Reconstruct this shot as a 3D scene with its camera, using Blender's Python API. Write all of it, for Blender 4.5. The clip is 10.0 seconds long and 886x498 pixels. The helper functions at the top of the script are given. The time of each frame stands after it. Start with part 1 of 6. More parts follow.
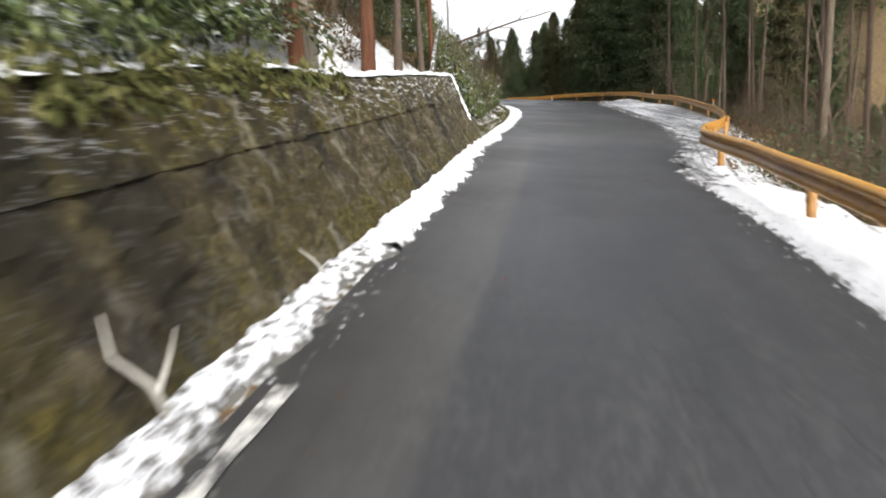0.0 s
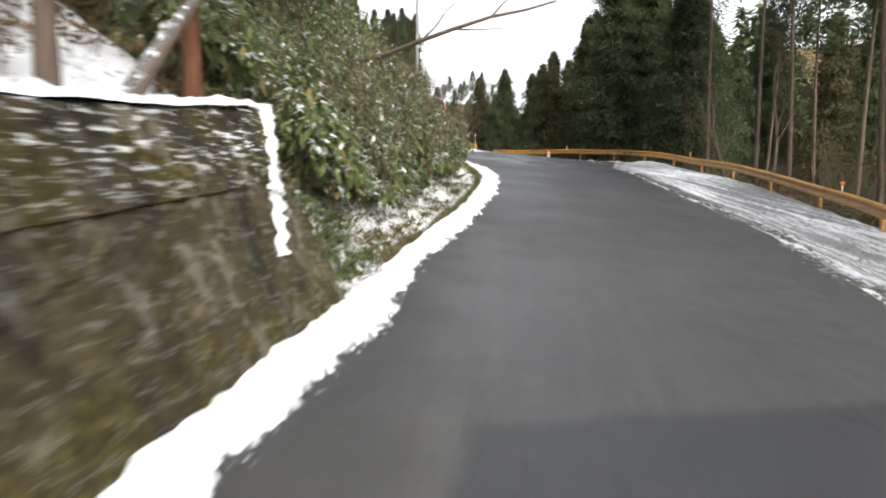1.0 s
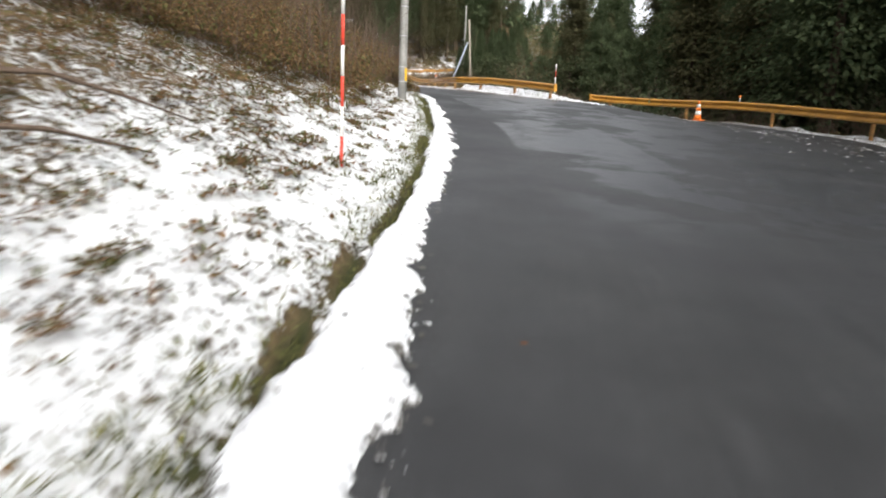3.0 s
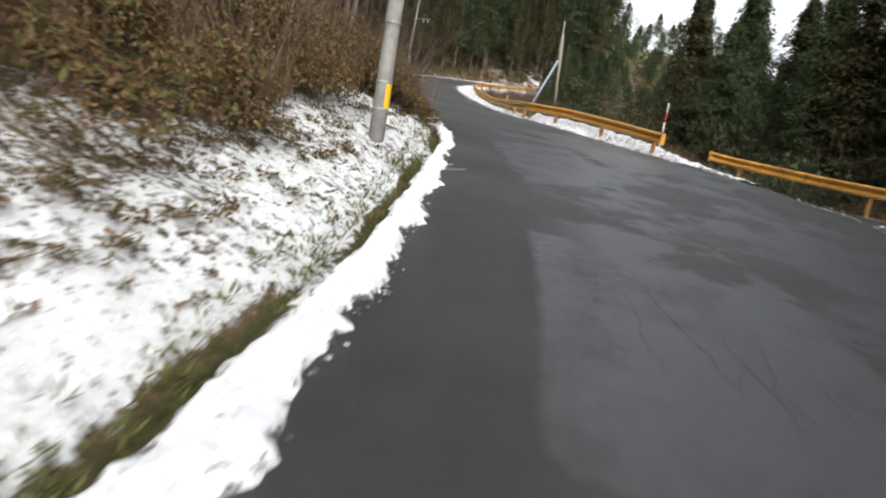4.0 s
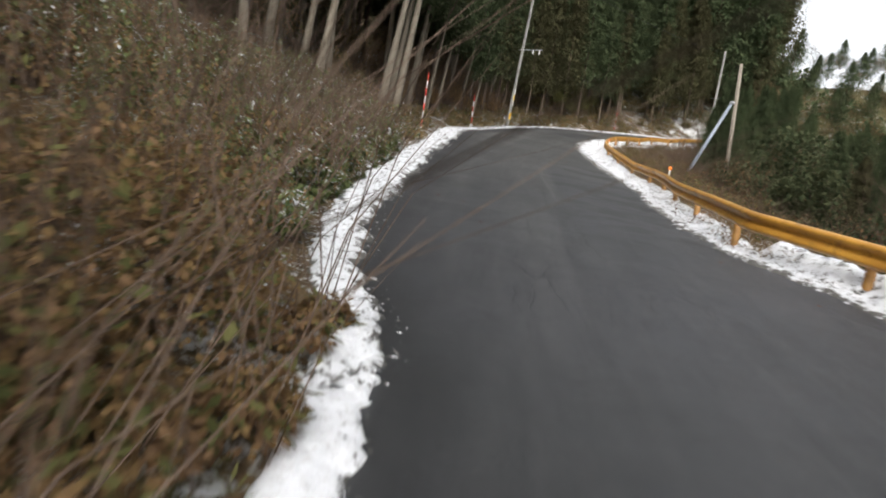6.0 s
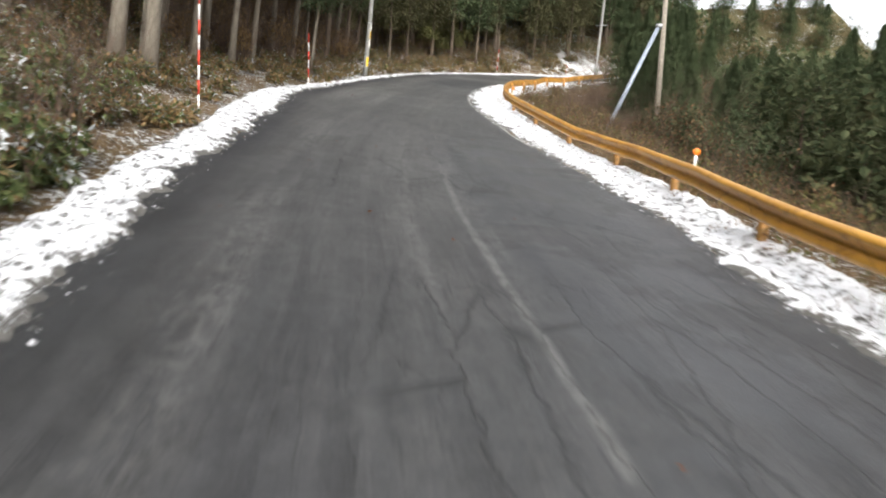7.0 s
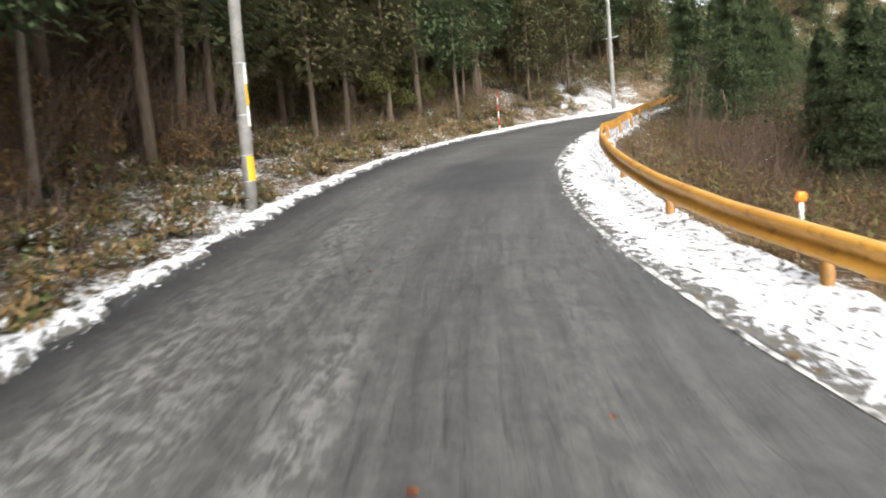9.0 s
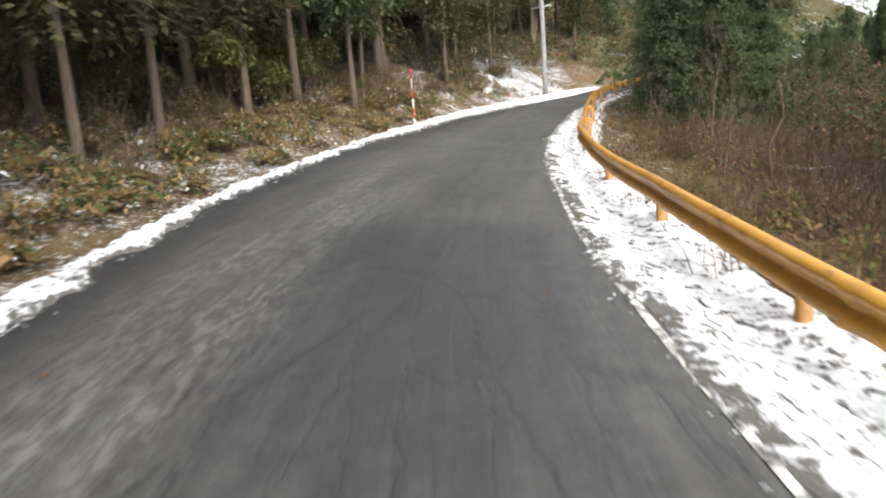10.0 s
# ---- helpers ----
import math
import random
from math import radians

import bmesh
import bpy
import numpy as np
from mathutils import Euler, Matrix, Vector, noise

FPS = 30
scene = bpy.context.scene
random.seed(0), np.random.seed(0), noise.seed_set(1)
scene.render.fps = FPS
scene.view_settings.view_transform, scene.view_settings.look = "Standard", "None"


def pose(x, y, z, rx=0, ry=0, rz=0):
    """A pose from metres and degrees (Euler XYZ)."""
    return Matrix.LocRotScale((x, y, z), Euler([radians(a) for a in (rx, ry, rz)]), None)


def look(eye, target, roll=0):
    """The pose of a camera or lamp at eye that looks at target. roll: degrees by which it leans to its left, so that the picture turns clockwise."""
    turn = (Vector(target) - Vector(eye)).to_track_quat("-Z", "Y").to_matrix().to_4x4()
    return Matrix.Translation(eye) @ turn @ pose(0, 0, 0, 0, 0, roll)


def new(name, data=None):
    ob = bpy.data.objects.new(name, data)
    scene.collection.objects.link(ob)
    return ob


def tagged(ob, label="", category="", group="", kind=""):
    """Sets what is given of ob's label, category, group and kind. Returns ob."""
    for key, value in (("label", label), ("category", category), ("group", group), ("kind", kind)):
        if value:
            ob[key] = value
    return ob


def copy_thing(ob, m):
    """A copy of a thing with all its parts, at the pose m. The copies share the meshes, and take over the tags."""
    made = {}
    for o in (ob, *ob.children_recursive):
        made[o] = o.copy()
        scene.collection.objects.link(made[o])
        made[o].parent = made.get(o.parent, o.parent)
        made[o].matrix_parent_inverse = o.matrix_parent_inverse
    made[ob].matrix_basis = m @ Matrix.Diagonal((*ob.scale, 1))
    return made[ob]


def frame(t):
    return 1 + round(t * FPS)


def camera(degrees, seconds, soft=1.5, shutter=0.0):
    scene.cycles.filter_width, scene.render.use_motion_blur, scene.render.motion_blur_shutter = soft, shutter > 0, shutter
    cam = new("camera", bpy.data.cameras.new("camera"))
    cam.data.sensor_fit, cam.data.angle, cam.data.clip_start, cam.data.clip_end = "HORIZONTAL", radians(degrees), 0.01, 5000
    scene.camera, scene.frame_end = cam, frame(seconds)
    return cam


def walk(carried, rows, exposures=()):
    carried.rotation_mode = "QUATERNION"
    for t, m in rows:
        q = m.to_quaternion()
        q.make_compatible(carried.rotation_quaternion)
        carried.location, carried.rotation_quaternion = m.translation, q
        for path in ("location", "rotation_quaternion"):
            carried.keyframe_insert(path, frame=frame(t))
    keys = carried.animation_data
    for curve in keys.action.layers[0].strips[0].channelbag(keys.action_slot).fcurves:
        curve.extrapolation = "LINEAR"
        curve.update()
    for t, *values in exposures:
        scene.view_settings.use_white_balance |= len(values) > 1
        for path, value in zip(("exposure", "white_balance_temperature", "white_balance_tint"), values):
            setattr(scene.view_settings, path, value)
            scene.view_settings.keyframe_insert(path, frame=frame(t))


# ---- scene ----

# ---- camera and its walk ----
def aim(x, y, z, yaw, pitch, roll):
    a, b = radians(yaw), radians(pitch)
    ahead = Vector((-math.sin(a) * math.cos(b), math.cos(a) * math.cos(b), math.sin(b)))
    return look((x, y, z), Vector((x, y, z)) + ahead, roll)


cam = camera(68.0, 10.0, soft=1.9, shutter=0.2)
PATH = [
    (0, aim(0.137, -0.091, 1.599, 0.49, -7.81, -2.50)),
    (0.5, aim(1.101, 6.303, 2.335, 1.47, -9.44, 1.05)),
    (1, aim(2.138, 12.764, 3.058, -0.36, -4.13, 0.30)),
    (1.5, aim(3.032, 18.832, 3.539, -0.53, -3.11, -1.89)),
    (2, aim(3.884, 24.502, 4.114, 0.45, -4.91, 0.13)),
    (2.2, aim(4.174, 26.740, 4.400, 1.91, -6.34, 1.33)),
    (3.3, aim(4.391, 37.221, 5.746, 9.56, -10.90, 2.86)),
    (3.5, aim(4.341, 38.999, 5.920, 10.34, -10.24, 4.13)),
    (4, aim(4.094, 42.972, 6.412, 14.16, -10.10, 9.68)),
    (4.5, aim(3.582, 46.877, 6.825, 17.44, -9.33, 12.20)),
    (5, aim(2.860, 50.886, 7.311, 20.29, -8.71, 11.02)),
    (5.2, aim(2.583, 52.460, 7.530, 22.77, -6.85, 11.68)),
    (6.3, aim(-0.779, 59.939, 8.258, 25.79, -9.45, 8.39)),
    (6.5, aim(-1.472, 62.020, 8.431, 21.83, -10.61, 8.03)),
    (7, aim(-3.431, 66.806, 8.852, 14.19, -11.45, 4.67)),
    (7.5, aim(-4.987, 70.865, 9.162, 19.04, -3.46, 3.92)),
    (8, aim(-6.550, 74.867, 9.530, 17.62, -3.80, 0.80)),
    (8.5, aim(-8.001, 78.901, 10.071, 13.74, -6.86, -3.26)),
    (9, aim(-8.952, 82.776, 10.407, 11.11, -7.00, -5.32)),
    (9.5, aim(-9.617, 86.600, 10.823, 7.12, -8.69, -5.02)),
    (10, aim(-10.064, 90.280, 11.282, 2.39, -9.71, -4.50)),
]
walk(cam, PATH, exposures=((0.0, 1.2), (0.6, 1.4), (2.2, 1.35), (3.5, 1.05), (5.2, 0.82), (6.5, 1.08), (7.2, 1.45), (8.5, 1.55), (9.2, 1.6), (10.0, 1.5)))

# ---- sky and light ----
SUN_EL, SUN_AZ = radians(38), radians(158)
world = bpy.data.worlds.new("overcast_sky")
scene.world = world
world.use_nodes = True
wn, wl = world.node_tree.nodes, world.node_tree.links
bg = wn["Background"]
sky = wn.new("ShaderNodeTexSky")
sky.sky_type = "NISHITA"
sky.sun_disc = False
sky.sun_elevation, sky.sun_rotation = SUN_EL, SUN_AZ
sky.air_density, sky.dust_density, sky.ozone_density = 1.0, 4.0, 0.6
pale = wn.new("ShaderNodeHueSaturation")
pale.inputs["Saturation"].default_value = 0.16
pale.inputs["Value"].default_value = 1.0
wl.new(sky.outputs[0], pale.inputs["Color"])
wl.new(pale.outputs[0], bg.inputs["Color"])
bg.inputs["Strength"].default_value = 0.15
sun_data = bpy.data.lights.new("sun", "SUN")
sun_data.energy, sun_data.angle, sun_data.color = 1.0, radians(40), (1.0, 0.97, 0.93)
sun = new("sun", sun_data)
sun.matrix_world = look((0, 0, 60), (-math.sin(SUN_AZ) * 40, -math.cos(SUN_AZ) * 40, 60 - 40 * math.tan(SUN_EL)))

# ---- materials ----
rng = np.random.default_rng(7)


class Mat:
    """A node material with small helpers to wire it."""

    def __init__(self, name, rough=0.8, metal=0.0, spec=0.4):
        self.m = bpy.data.materials.new(name)
        self.m.use_nodes = True
        self.n, self.l = self.m.node_tree.nodes, self.m.node_tree.links
        self.b = self.n["Principled BSDF"]
        self.b.inputs["Roughness"].default_value = rough
        self.b.inputs["Metallic"].default_value = metal
        self.b.inputs["Specular IOR Level"].default_value = spec
        self.co = self.n.new("ShaderNodeTexCoord").outputs["Object"]

    def geo(self):
        self.co = self.n.new("ShaderNodeNewGeometry").outputs["Position"]
        return self

    def put(self, value, socket):
        if isinstance(value, (int, float)):
            socket.default_value = value
        elif isinstance(value, tuple):
            socket.default_value = (*value, 1.0) if len(value) == 3 else value
        else:
            self.l.new(value, socket)

    def noise(self, scale, detail=4.0, rough=0.6, stretch=(1, 1, 1), off=0.0):
        mp = self.n.new("ShaderNodeMapping")
        mp.inputs["Scale"].default_value = stretch
        mp.inputs["Location"].default_value = (off, off * 0.7, off * 1.3)
        self.l.new(self.co, mp.inputs["Vector"])
        t = self.n.new("ShaderNodeTexNoise")
        t.inputs["Scale"].default_value, t.inputs["Detail"].default_value, t.inputs["Roughness"].default_value = scale, detail, rough
        self.l.new(mp.outputs[0], t.inputs["Vector"])
        return t.outputs["Fac"]

    def cracks(self, scale, width, stretch=(1, 1, 1)):
        warp = self.n.new("ShaderNodeTexNoise")
        warp.inputs["Scale"].default_value = scale * 1.7
        self.l.new(self.co, warp.inputs["Vector"])
        mixv = self.n.new("ShaderNodeMix")
        mixv.data_type = "VECTOR"
        mixv.inputs["Factor"].default_value = 0.12
        self.l.new(self.co, mixv.inputs[4])
        self.l.new(warp.outputs["Color"], mixv.inputs[5])
        mp = self.n.new("ShaderNodeMapping")
        mp.inputs["Scale"].default_value = stretch
        self.l.new(mixv.outputs[1], mp.inputs["Vector"])
        v = self.n.new("ShaderNodeTexVoronoi")
        v.feature = "DISTANCE_TO_EDGE"
        v.inputs["Scale"].default_value = scale
        self.l.new(mp.outputs[0], v.inputs["Vector"])
        return self.ramp(v.outputs["Distance"], (0.0, 1.0), (width, 0.0))

    def ramp(self, fac, *stops):
        r = self.n.new("ShaderNodeValToRGB")
        e = r.color_ramp.elements
        while len(e) < len(stops):
            e.new(0.5)
        for k, (at, v) in enumerate(sorted(stops)):
            e[k].position = at
            e[k].color = (v, v, v, 1) if isinstance(v, (int, float)) else (*v, 1)
        self.put(fac, r.inputs[0])
        return r.outputs[0]

    def mix(self, fac, a, b, how="MIX"):
        x = self.n.new("ShaderNodeMix")
        x.data_type, x.blend_type = "RGBA", how
        self.put(fac, x.inputs[0])
        self.put(a, x.inputs[6])
        self.put(b, x.inputs[7])
        return x.outputs[2]

    def math(self, op, a, b=0.0):
        x = self.n.new("ShaderNodeMath")
        x.operation = op
        self.put(a, x.inputs[0])
        self.put(b, x.inputs[1])
        return x.outputs[0]

    def attr(self, name):
        x = self.n.new("ShaderNodeAttribute")
        x.attribute_name = name
        return x.outputs["Fac"]

    def lane(self, scale, across, along, detail=3.0, rough=0.6, off=0.0):
        """Noise drawn out along the road, from the attributes across and along."""
        v = self.n.new("ShaderNodeCombineXYZ")
        self.l.new(self.math("MULTIPLY", self.attr("across"), across), v.inputs[0])
        self.l.new(self.math("MULTIPLY", self.attr("along"), along), v.inputs[1])
        v.inputs[2].default_value = off
        t = self.n.new("ShaderNodeTexNoise")
        t.inputs["Scale"].default_value, t.inputs["Detail"].default_value, t.inputs["Roughness"].default_value = scale, detail, rough
        self.l.new(v.outputs[0], t.inputs["Vector"])
        return t.outputs["Fac"]

    def island(self):
        return self.n.new("ShaderNodeNewGeometry").outputs["Random Per Island"]

    def each(self):
        return self.n.new("ShaderNodeObjectInfo").outputs["Random"]

    def color(self, c):
        self.put(c, self.b.inputs["Base Color"])
        return self

    def rough(self, r):
        self.put(r, self.b.inputs["Roughness"])
        return self

    def bump(self, h, strength=0.4, dist=0.02):
        x = self.n.new("ShaderNodeBump")
        x.inputs["Strength"].default_value, x.inputs["Distance"].default_value = strength, dist
        self.put(h, x.inputs["Height"])
        self.l.new(x.outputs[0], self.b.inputs["Normal"])
        return self


def asphalt_material():
    m = Mat("asphalt", 0.6, spec=0.5).geo()
    al, ac = m.attr("along"), m.attr("across")
    wob = m.math("MULTIPLY", m.math("SUBTRACT", m.noise(2.6, 4, 0.65, off=41), 0.5), 0.5)

    def within(x, lo, hi, soft):
        up = m.ramp(m.math("ADD", m.math("MULTIPLY", m.math("SUBTRACT", x, lo), 0.5 / soft), 0.5), (0.0, 0.0), (1.0, 1.0))
        dn = m.ramp(m.math("ADD", m.math("MULTIPLY", m.math("SUBTRACT", hi, x), 0.5 / soft), 0.5), (0.0, 0.0), (1.0, 1.0))
        return m.math("MULTIPLY", up, dn)

    def area(s0, s1, d0, d1, soft=0.05, slant=0.0, rag=1.0):
        w = m.math("MULTIPLY", wob, rag)
        x = m.math("ADD", m.math("SUBTRACT", al, m.math("MULTIPLY", ac, slant)), w)
        return m.math("MULTIPLY", within(x, s0, s1, soft), within(m.math("ADD", ac, m.math("MULTIPLY", w, 0.5)), d0, d1, soft))

    def cells(across, along, width, off):
        """Thin cracks between cells drawn out along the road; across, along: cells a metre."""
        v = m.n.new("ShaderNodeCombineXYZ")
        bend = m.math("MULTIPLY", m.math("SUBTRACT", m.noise(3.5, 4, 0.7, off=off), 0.5), 0.22)
        m.l.new(m.math("MULTIPLY", m.math("ADD", ac, bend), across), v.inputs[0])
        m.l.new(m.math("MULTIPLY", al, along), v.inputs[1])
        v.inputs[2].default_value = off
        t = m.n.new("ShaderNodeTexVoronoi")
        t.feature = "DISTANCE_TO_EDGE"
        t.inputs["Scale"].default_value = 1.0
        m.l.new(v.outputs[0], t.inputs["Vector"])
        return m.ramp(t.outputs["Distance"], (0.0, 1.0), (width, 0.0))

    pale = m.attr("pale")
    patch = m.ramp(m.noise(0.20, 4, 0.6, off=3), (0.40, 0.0), (0.60, 1.0))
    base = m.mix(patch, (0.021, 0.022, 0.026), (0.034, 0.036, 0.041))
    base = m.mix(pale, base, (0.058, 0.057, 0.053))
    mid = m.ramp(m.noise(1.7, 6, 0.7), (0.35, 0.0), (0.7, 1.0))
    base = m.mix(m.math("MULTIPLY", mid, 0.5), base, m.mix(pale, (0.058, 0.058, 0.058), (0.112, 0.110, 0.105)))
    # long wheel streaks, thin dark drawn-out lines
    streak = m.ramp(m.lane(1.0, 5.0, 0.16, 4, 0.65, 2.0), (0.42, 0.0), (0.62, 1.0))
    base = m.mix(m.math("MULTIPLY", streak, 0.45), base, m.mix(pale, (0.064, 0.064, 0.067), (0.125, 0.122, 0.115)))
    fine = m.ramp(m.lane(1.0, 20.0, 0.9, 5, 0.75, 5.0), (0.54, 0.0), (0.64, 1.0))
    base = m.mix(m.math("MULTIPLY", fine, 0.70), base, (0.016, 0.016, 0.017))
    blotch = m.ramp(m.noise(5.5, 6, 0.72, off=29), (0.38, 0.0), (0.62, 1.0))
    base = m.mix(0.75, base, m.mix(blotch, (0.50, 0.50, 0.50), (1.0, 1.0, 1.0)), "MULTIPLY")
    stain = m.ramp(m.lane(1.0, 7.0, 0.45, 5, 0.7, 15.0), (0.36, 0.0), (0.54, 1.0))
    base = m.mix(0.7, base, m.mix(stain, (0.48, 0.48, 0.50), (1.0, 1.0, 1.0)), "MULTIPLY")
    # relaid stretches with ragged edges
    dark = m.math("MAXIMUM", m.math("MULTIPLY", area(-30, 16.6, -0.46, 9.0, 0.03, 0.42, 0.25), 0.85), m.math("MULTIPLY", area(95.0, 99.2, -1.45, 0.72, 0.30, 0.0, 2.2), 0.60))
    dark = m.math("MAXIMUM", dark, m.math("MULTIPLY", area(44.9, 49.3, -0.62, 0.14, 0.03, -0.5, 0.4), 0.45))
    base = m.mix(dark, base, (0.016, 0.017, 0.021))
    # greyer, browner old surface beside and beyond the relaid lane
    old = m.math("MAXIMUM", m.math("MULTIPLY", area(-30, 17.0, -4.0, -0.46, 0.06, 0.42, 0.35), 0.40), m.math("MULTIPLY", area(16.6, 31.0, -4.0, 7.0, 0.06, 0.42, 0.4), 0.20))
    base = m.mix(old, base, (0.060, 0.055, 0.050))
    # bright ragged patches: reflected sky on smoother asphalt, mixed into the base colour
    light = m.math("MAXIMUM", area(46.0, 49.8, 0.18, 2.4, 0.04, -0.4, 0.9), m.math("MAXIMUM", area(51.9, 56.0, 0.35, 2.0, 0.06, 0.5, 2.6), area(52.8, 60.0, 2.3, 5.0, 0.08, 0.7, 2.6)))
    light = m.math("MULTIPLY", light, m.ramp(m.noise(2.2, 5, 0.7, off=9), (0.30, 0.35), (0.55, 1.0)))
    base = m.mix(m.math("MULTIPLY", light, 0.42), base, (0.052, 0.056, 0.062))
    # worn wheel track of pale scales
    scales = m.ramp(m.lane(1.0, 12.0, 5.0, 4, 0.7, 8.0), (0.46, 0.0), (0.58, 1.0))
    broad = m.ramp(m.lane(1.0, 1.9, 0.22, 3, 0.6, 11.0), (0.36, 0.0), (0.60, 1.0))
    worn = m.math("MULTIPLY", m.math("MULTIPLY", m.attr("worn"), broad), m.math("ADD", m.math("MULTIPLY", scales, 0.85), 0.15))
    base = m.mix(m.math("MULTIPLY", worn, 0.62), base, (0.250, 0.245, 0.230))
    coarse = m.noise(26, 5, 0.75)
    base = m.mix(m.math("MULTIPLY", m.ramp(coarse, (0.56, 0.0), (0.66, 1.0)), 0.5), base, (0.014, 0.014, 0.014))
    base = m.mix(m.math("MULTIPLY", m.ramp(m.noise(34, 4, 0.75, off=13), (0.58, 0.0), (0.70, 1.0)), 0.35), base, (0.13, 0.128, 0.122))
    grain = m.noise(160, 2, 0.7)
    base = m.mix(m.math("MULTIPLY", m.ramp(grain, (0.45, 0.0), (0.75, 1.0)), 0.35), base, (0.095, 0.093, 0.090))
    wet = m.math("MULTIPLY", m.attr("damp"), m.math("SUBTRACT", 1.0, m.math("MULTIPLY", light, 0.75)))
    base = m.mix(m.math("MULTIPLY", wet, m.ramp(m.noise(1.1, 5, 0.7, off=5), (0.3, 0.35), (0.7, 1.0))), base, (0.0145, 0.0145, 0.015))
    # sky sheen on smooth asphalt, put into the base colour as a bluish lift
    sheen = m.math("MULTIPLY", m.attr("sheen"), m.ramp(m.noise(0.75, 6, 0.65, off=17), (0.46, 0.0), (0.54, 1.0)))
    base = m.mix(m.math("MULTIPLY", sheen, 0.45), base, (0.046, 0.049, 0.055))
    # cracks: long ones, a finer net, pale seams
    gate = m.ramp(m.noise(0.45, 3, 0.6, off=21), (0.44, 0.0), (0.54, 1.0))
    crack = m.math("MULTIPLY", m.math("MAXIMUM", cells(2.4, 0.42, 0.030, 3.0), m.math("MULTIPLY", cells(4.2, 1.5, 0.045, 7.0), m.ramp(m.noise(0.8, 3, 0.6, off=33), (0.52, 0.0), (0.60, 0.8)))), m.math("MULTIPLY", gate, m.attr("cracked")))
    seam = m.math("MULTIPLY", m.math("MAXIMUM", area(70.6, 78.2, 1.06, 1.13, 0.02, 0.0, 0.30), area(68.5, 68.56, -1.4, 0.3, 0.02, 0.0, 0.35)), m.ramp(m.noise(6, 5, 0.7, off=3), (0.38, 0.25), (0.55, 0.9)))
    base = m.mix(m.math("MULTIPLY", seam, 0.5), base, (0.17, 0.168, 0.16))
    m.color(m.mix(m.math("MULTIPLY", crack, 0.65), base, (0.010, 0.010, 0.010)))
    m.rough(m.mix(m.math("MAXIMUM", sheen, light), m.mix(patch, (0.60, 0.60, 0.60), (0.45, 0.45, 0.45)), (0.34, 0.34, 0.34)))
    return m.bump(m.math("SUBTRACT", m.math("ADD", grain, coarse), m.math("MULTIPLY", crack, 2.0)), 0.35, 0.008).m


def snow_material(name="snow", gaps=0.655, wheel=False):
    m = Mat(name, 0.7, spec=0.3).geo()
    c = m.mix(m.math("MULTIPLY", m.ramp(m.noise(1.2, 3), (0.4, 0.0), (0.8, 1.0)), 0.25), (0.86, 0.88, 0.91), (0.68, 0.69, 0.70))
    c = m.mix(m.math("MULTIPLY", m.ramp(m.noise(16, 6, 0.75, off=7), (0.52, 0.0), (0.66, 1.0)), 0.45), c, (0.40, 0.39, 0.37))
    if wheel:
        track = m.ramp(m.lane(1.0, 3.2, 0.14, 5, 0.7, 3.0), (0.40, 0.0), (0.55, 1.0))
        c = m.mix(m.math("MULTIPLY", track, 0.85), c, (0.13, 0.13, 0.135))
    dirt = m.ramp(m.math("ADD", m.noise(9.0, 7, 0.78), m.math("MULTIPLY", m.math("SUBTRACT", 1.0, m.attr("body")), 0.18)), (gaps - 0.04, 0.0), (gaps + 0.01, 1.0))
    c = m.mix(m.math("MULTIPLY", dirt, 0.9), c, m.mix(m.noise(5, 3), (0.026, 0.023, 0.018), (0.075, 0.062, 0.038)))
    m.color(c)
    return m.bump(m.math("SUBTRACT", m.noise(10, 6, 0.72), m.math("MULTIPLY", dirt, 0.4)), 0.9, 0.07).m


def ground_material():
    """Leaf litter, moss and soil under patches of snow; the share of snow follows the ground."""
    m = Mat("forest_floor", 0.95, spec=0.15).geo()
    leaf = m.ramp(m.noise(9, 6, 0.75), (0.30, (0.040, 0.030, 0.019)), (0.45, (0.105, 0.072, 0.040)), (0.57, (0.190, 0.130, 0.070)), (0.72, (0.100, 0.088, 0.042)))
    green = m.math("MAXIMUM", m.ramp(m.noise(1.3, 4, 0.6, off=4), (0.5, 0.0), (0.68, 1.0)), m.math("SUBTRACT", m.attr("moss"), 0.9))
    leaf = m.mix(m.math("MULTIPLY", m.math("MULTIPLY", green, m.attr("moss")), 0.8), leaf, m.mix(m.noise(12, 4, 0.7, off=31), (0.022, 0.024, 0.010), (0.085, 0.092, 0.036)))
    n = m.math("ADD", m.math("MULTIPLY", m.noise(11.0, 8, 0.82, off=1), 0.78), m.math("MULTIPLY", m.noise(0.9, 3, 0.5, off=2), 0.22))
    edge = m.math("ADD", n, m.math("SUBTRACT", m.attr("snow"), 0.5))
    cover = m.ramp(edge, (0.49, 0.0), (0.53, 1.0))
    m.color(m.mix(cover, leaf, m.mix(m.ramp(m.noise(14, 4, 0.7), (0.35, 0.0), (0.7, 1.0)), (0.82, 0.84, 0.85), (0.92, 0.94, 0.95))))
    return m.bump(m.math("ADD", m.noise(22, 5, 0.75), m.math("MULTIPLY", cover, 0.5)), 0.9, 0.06).m


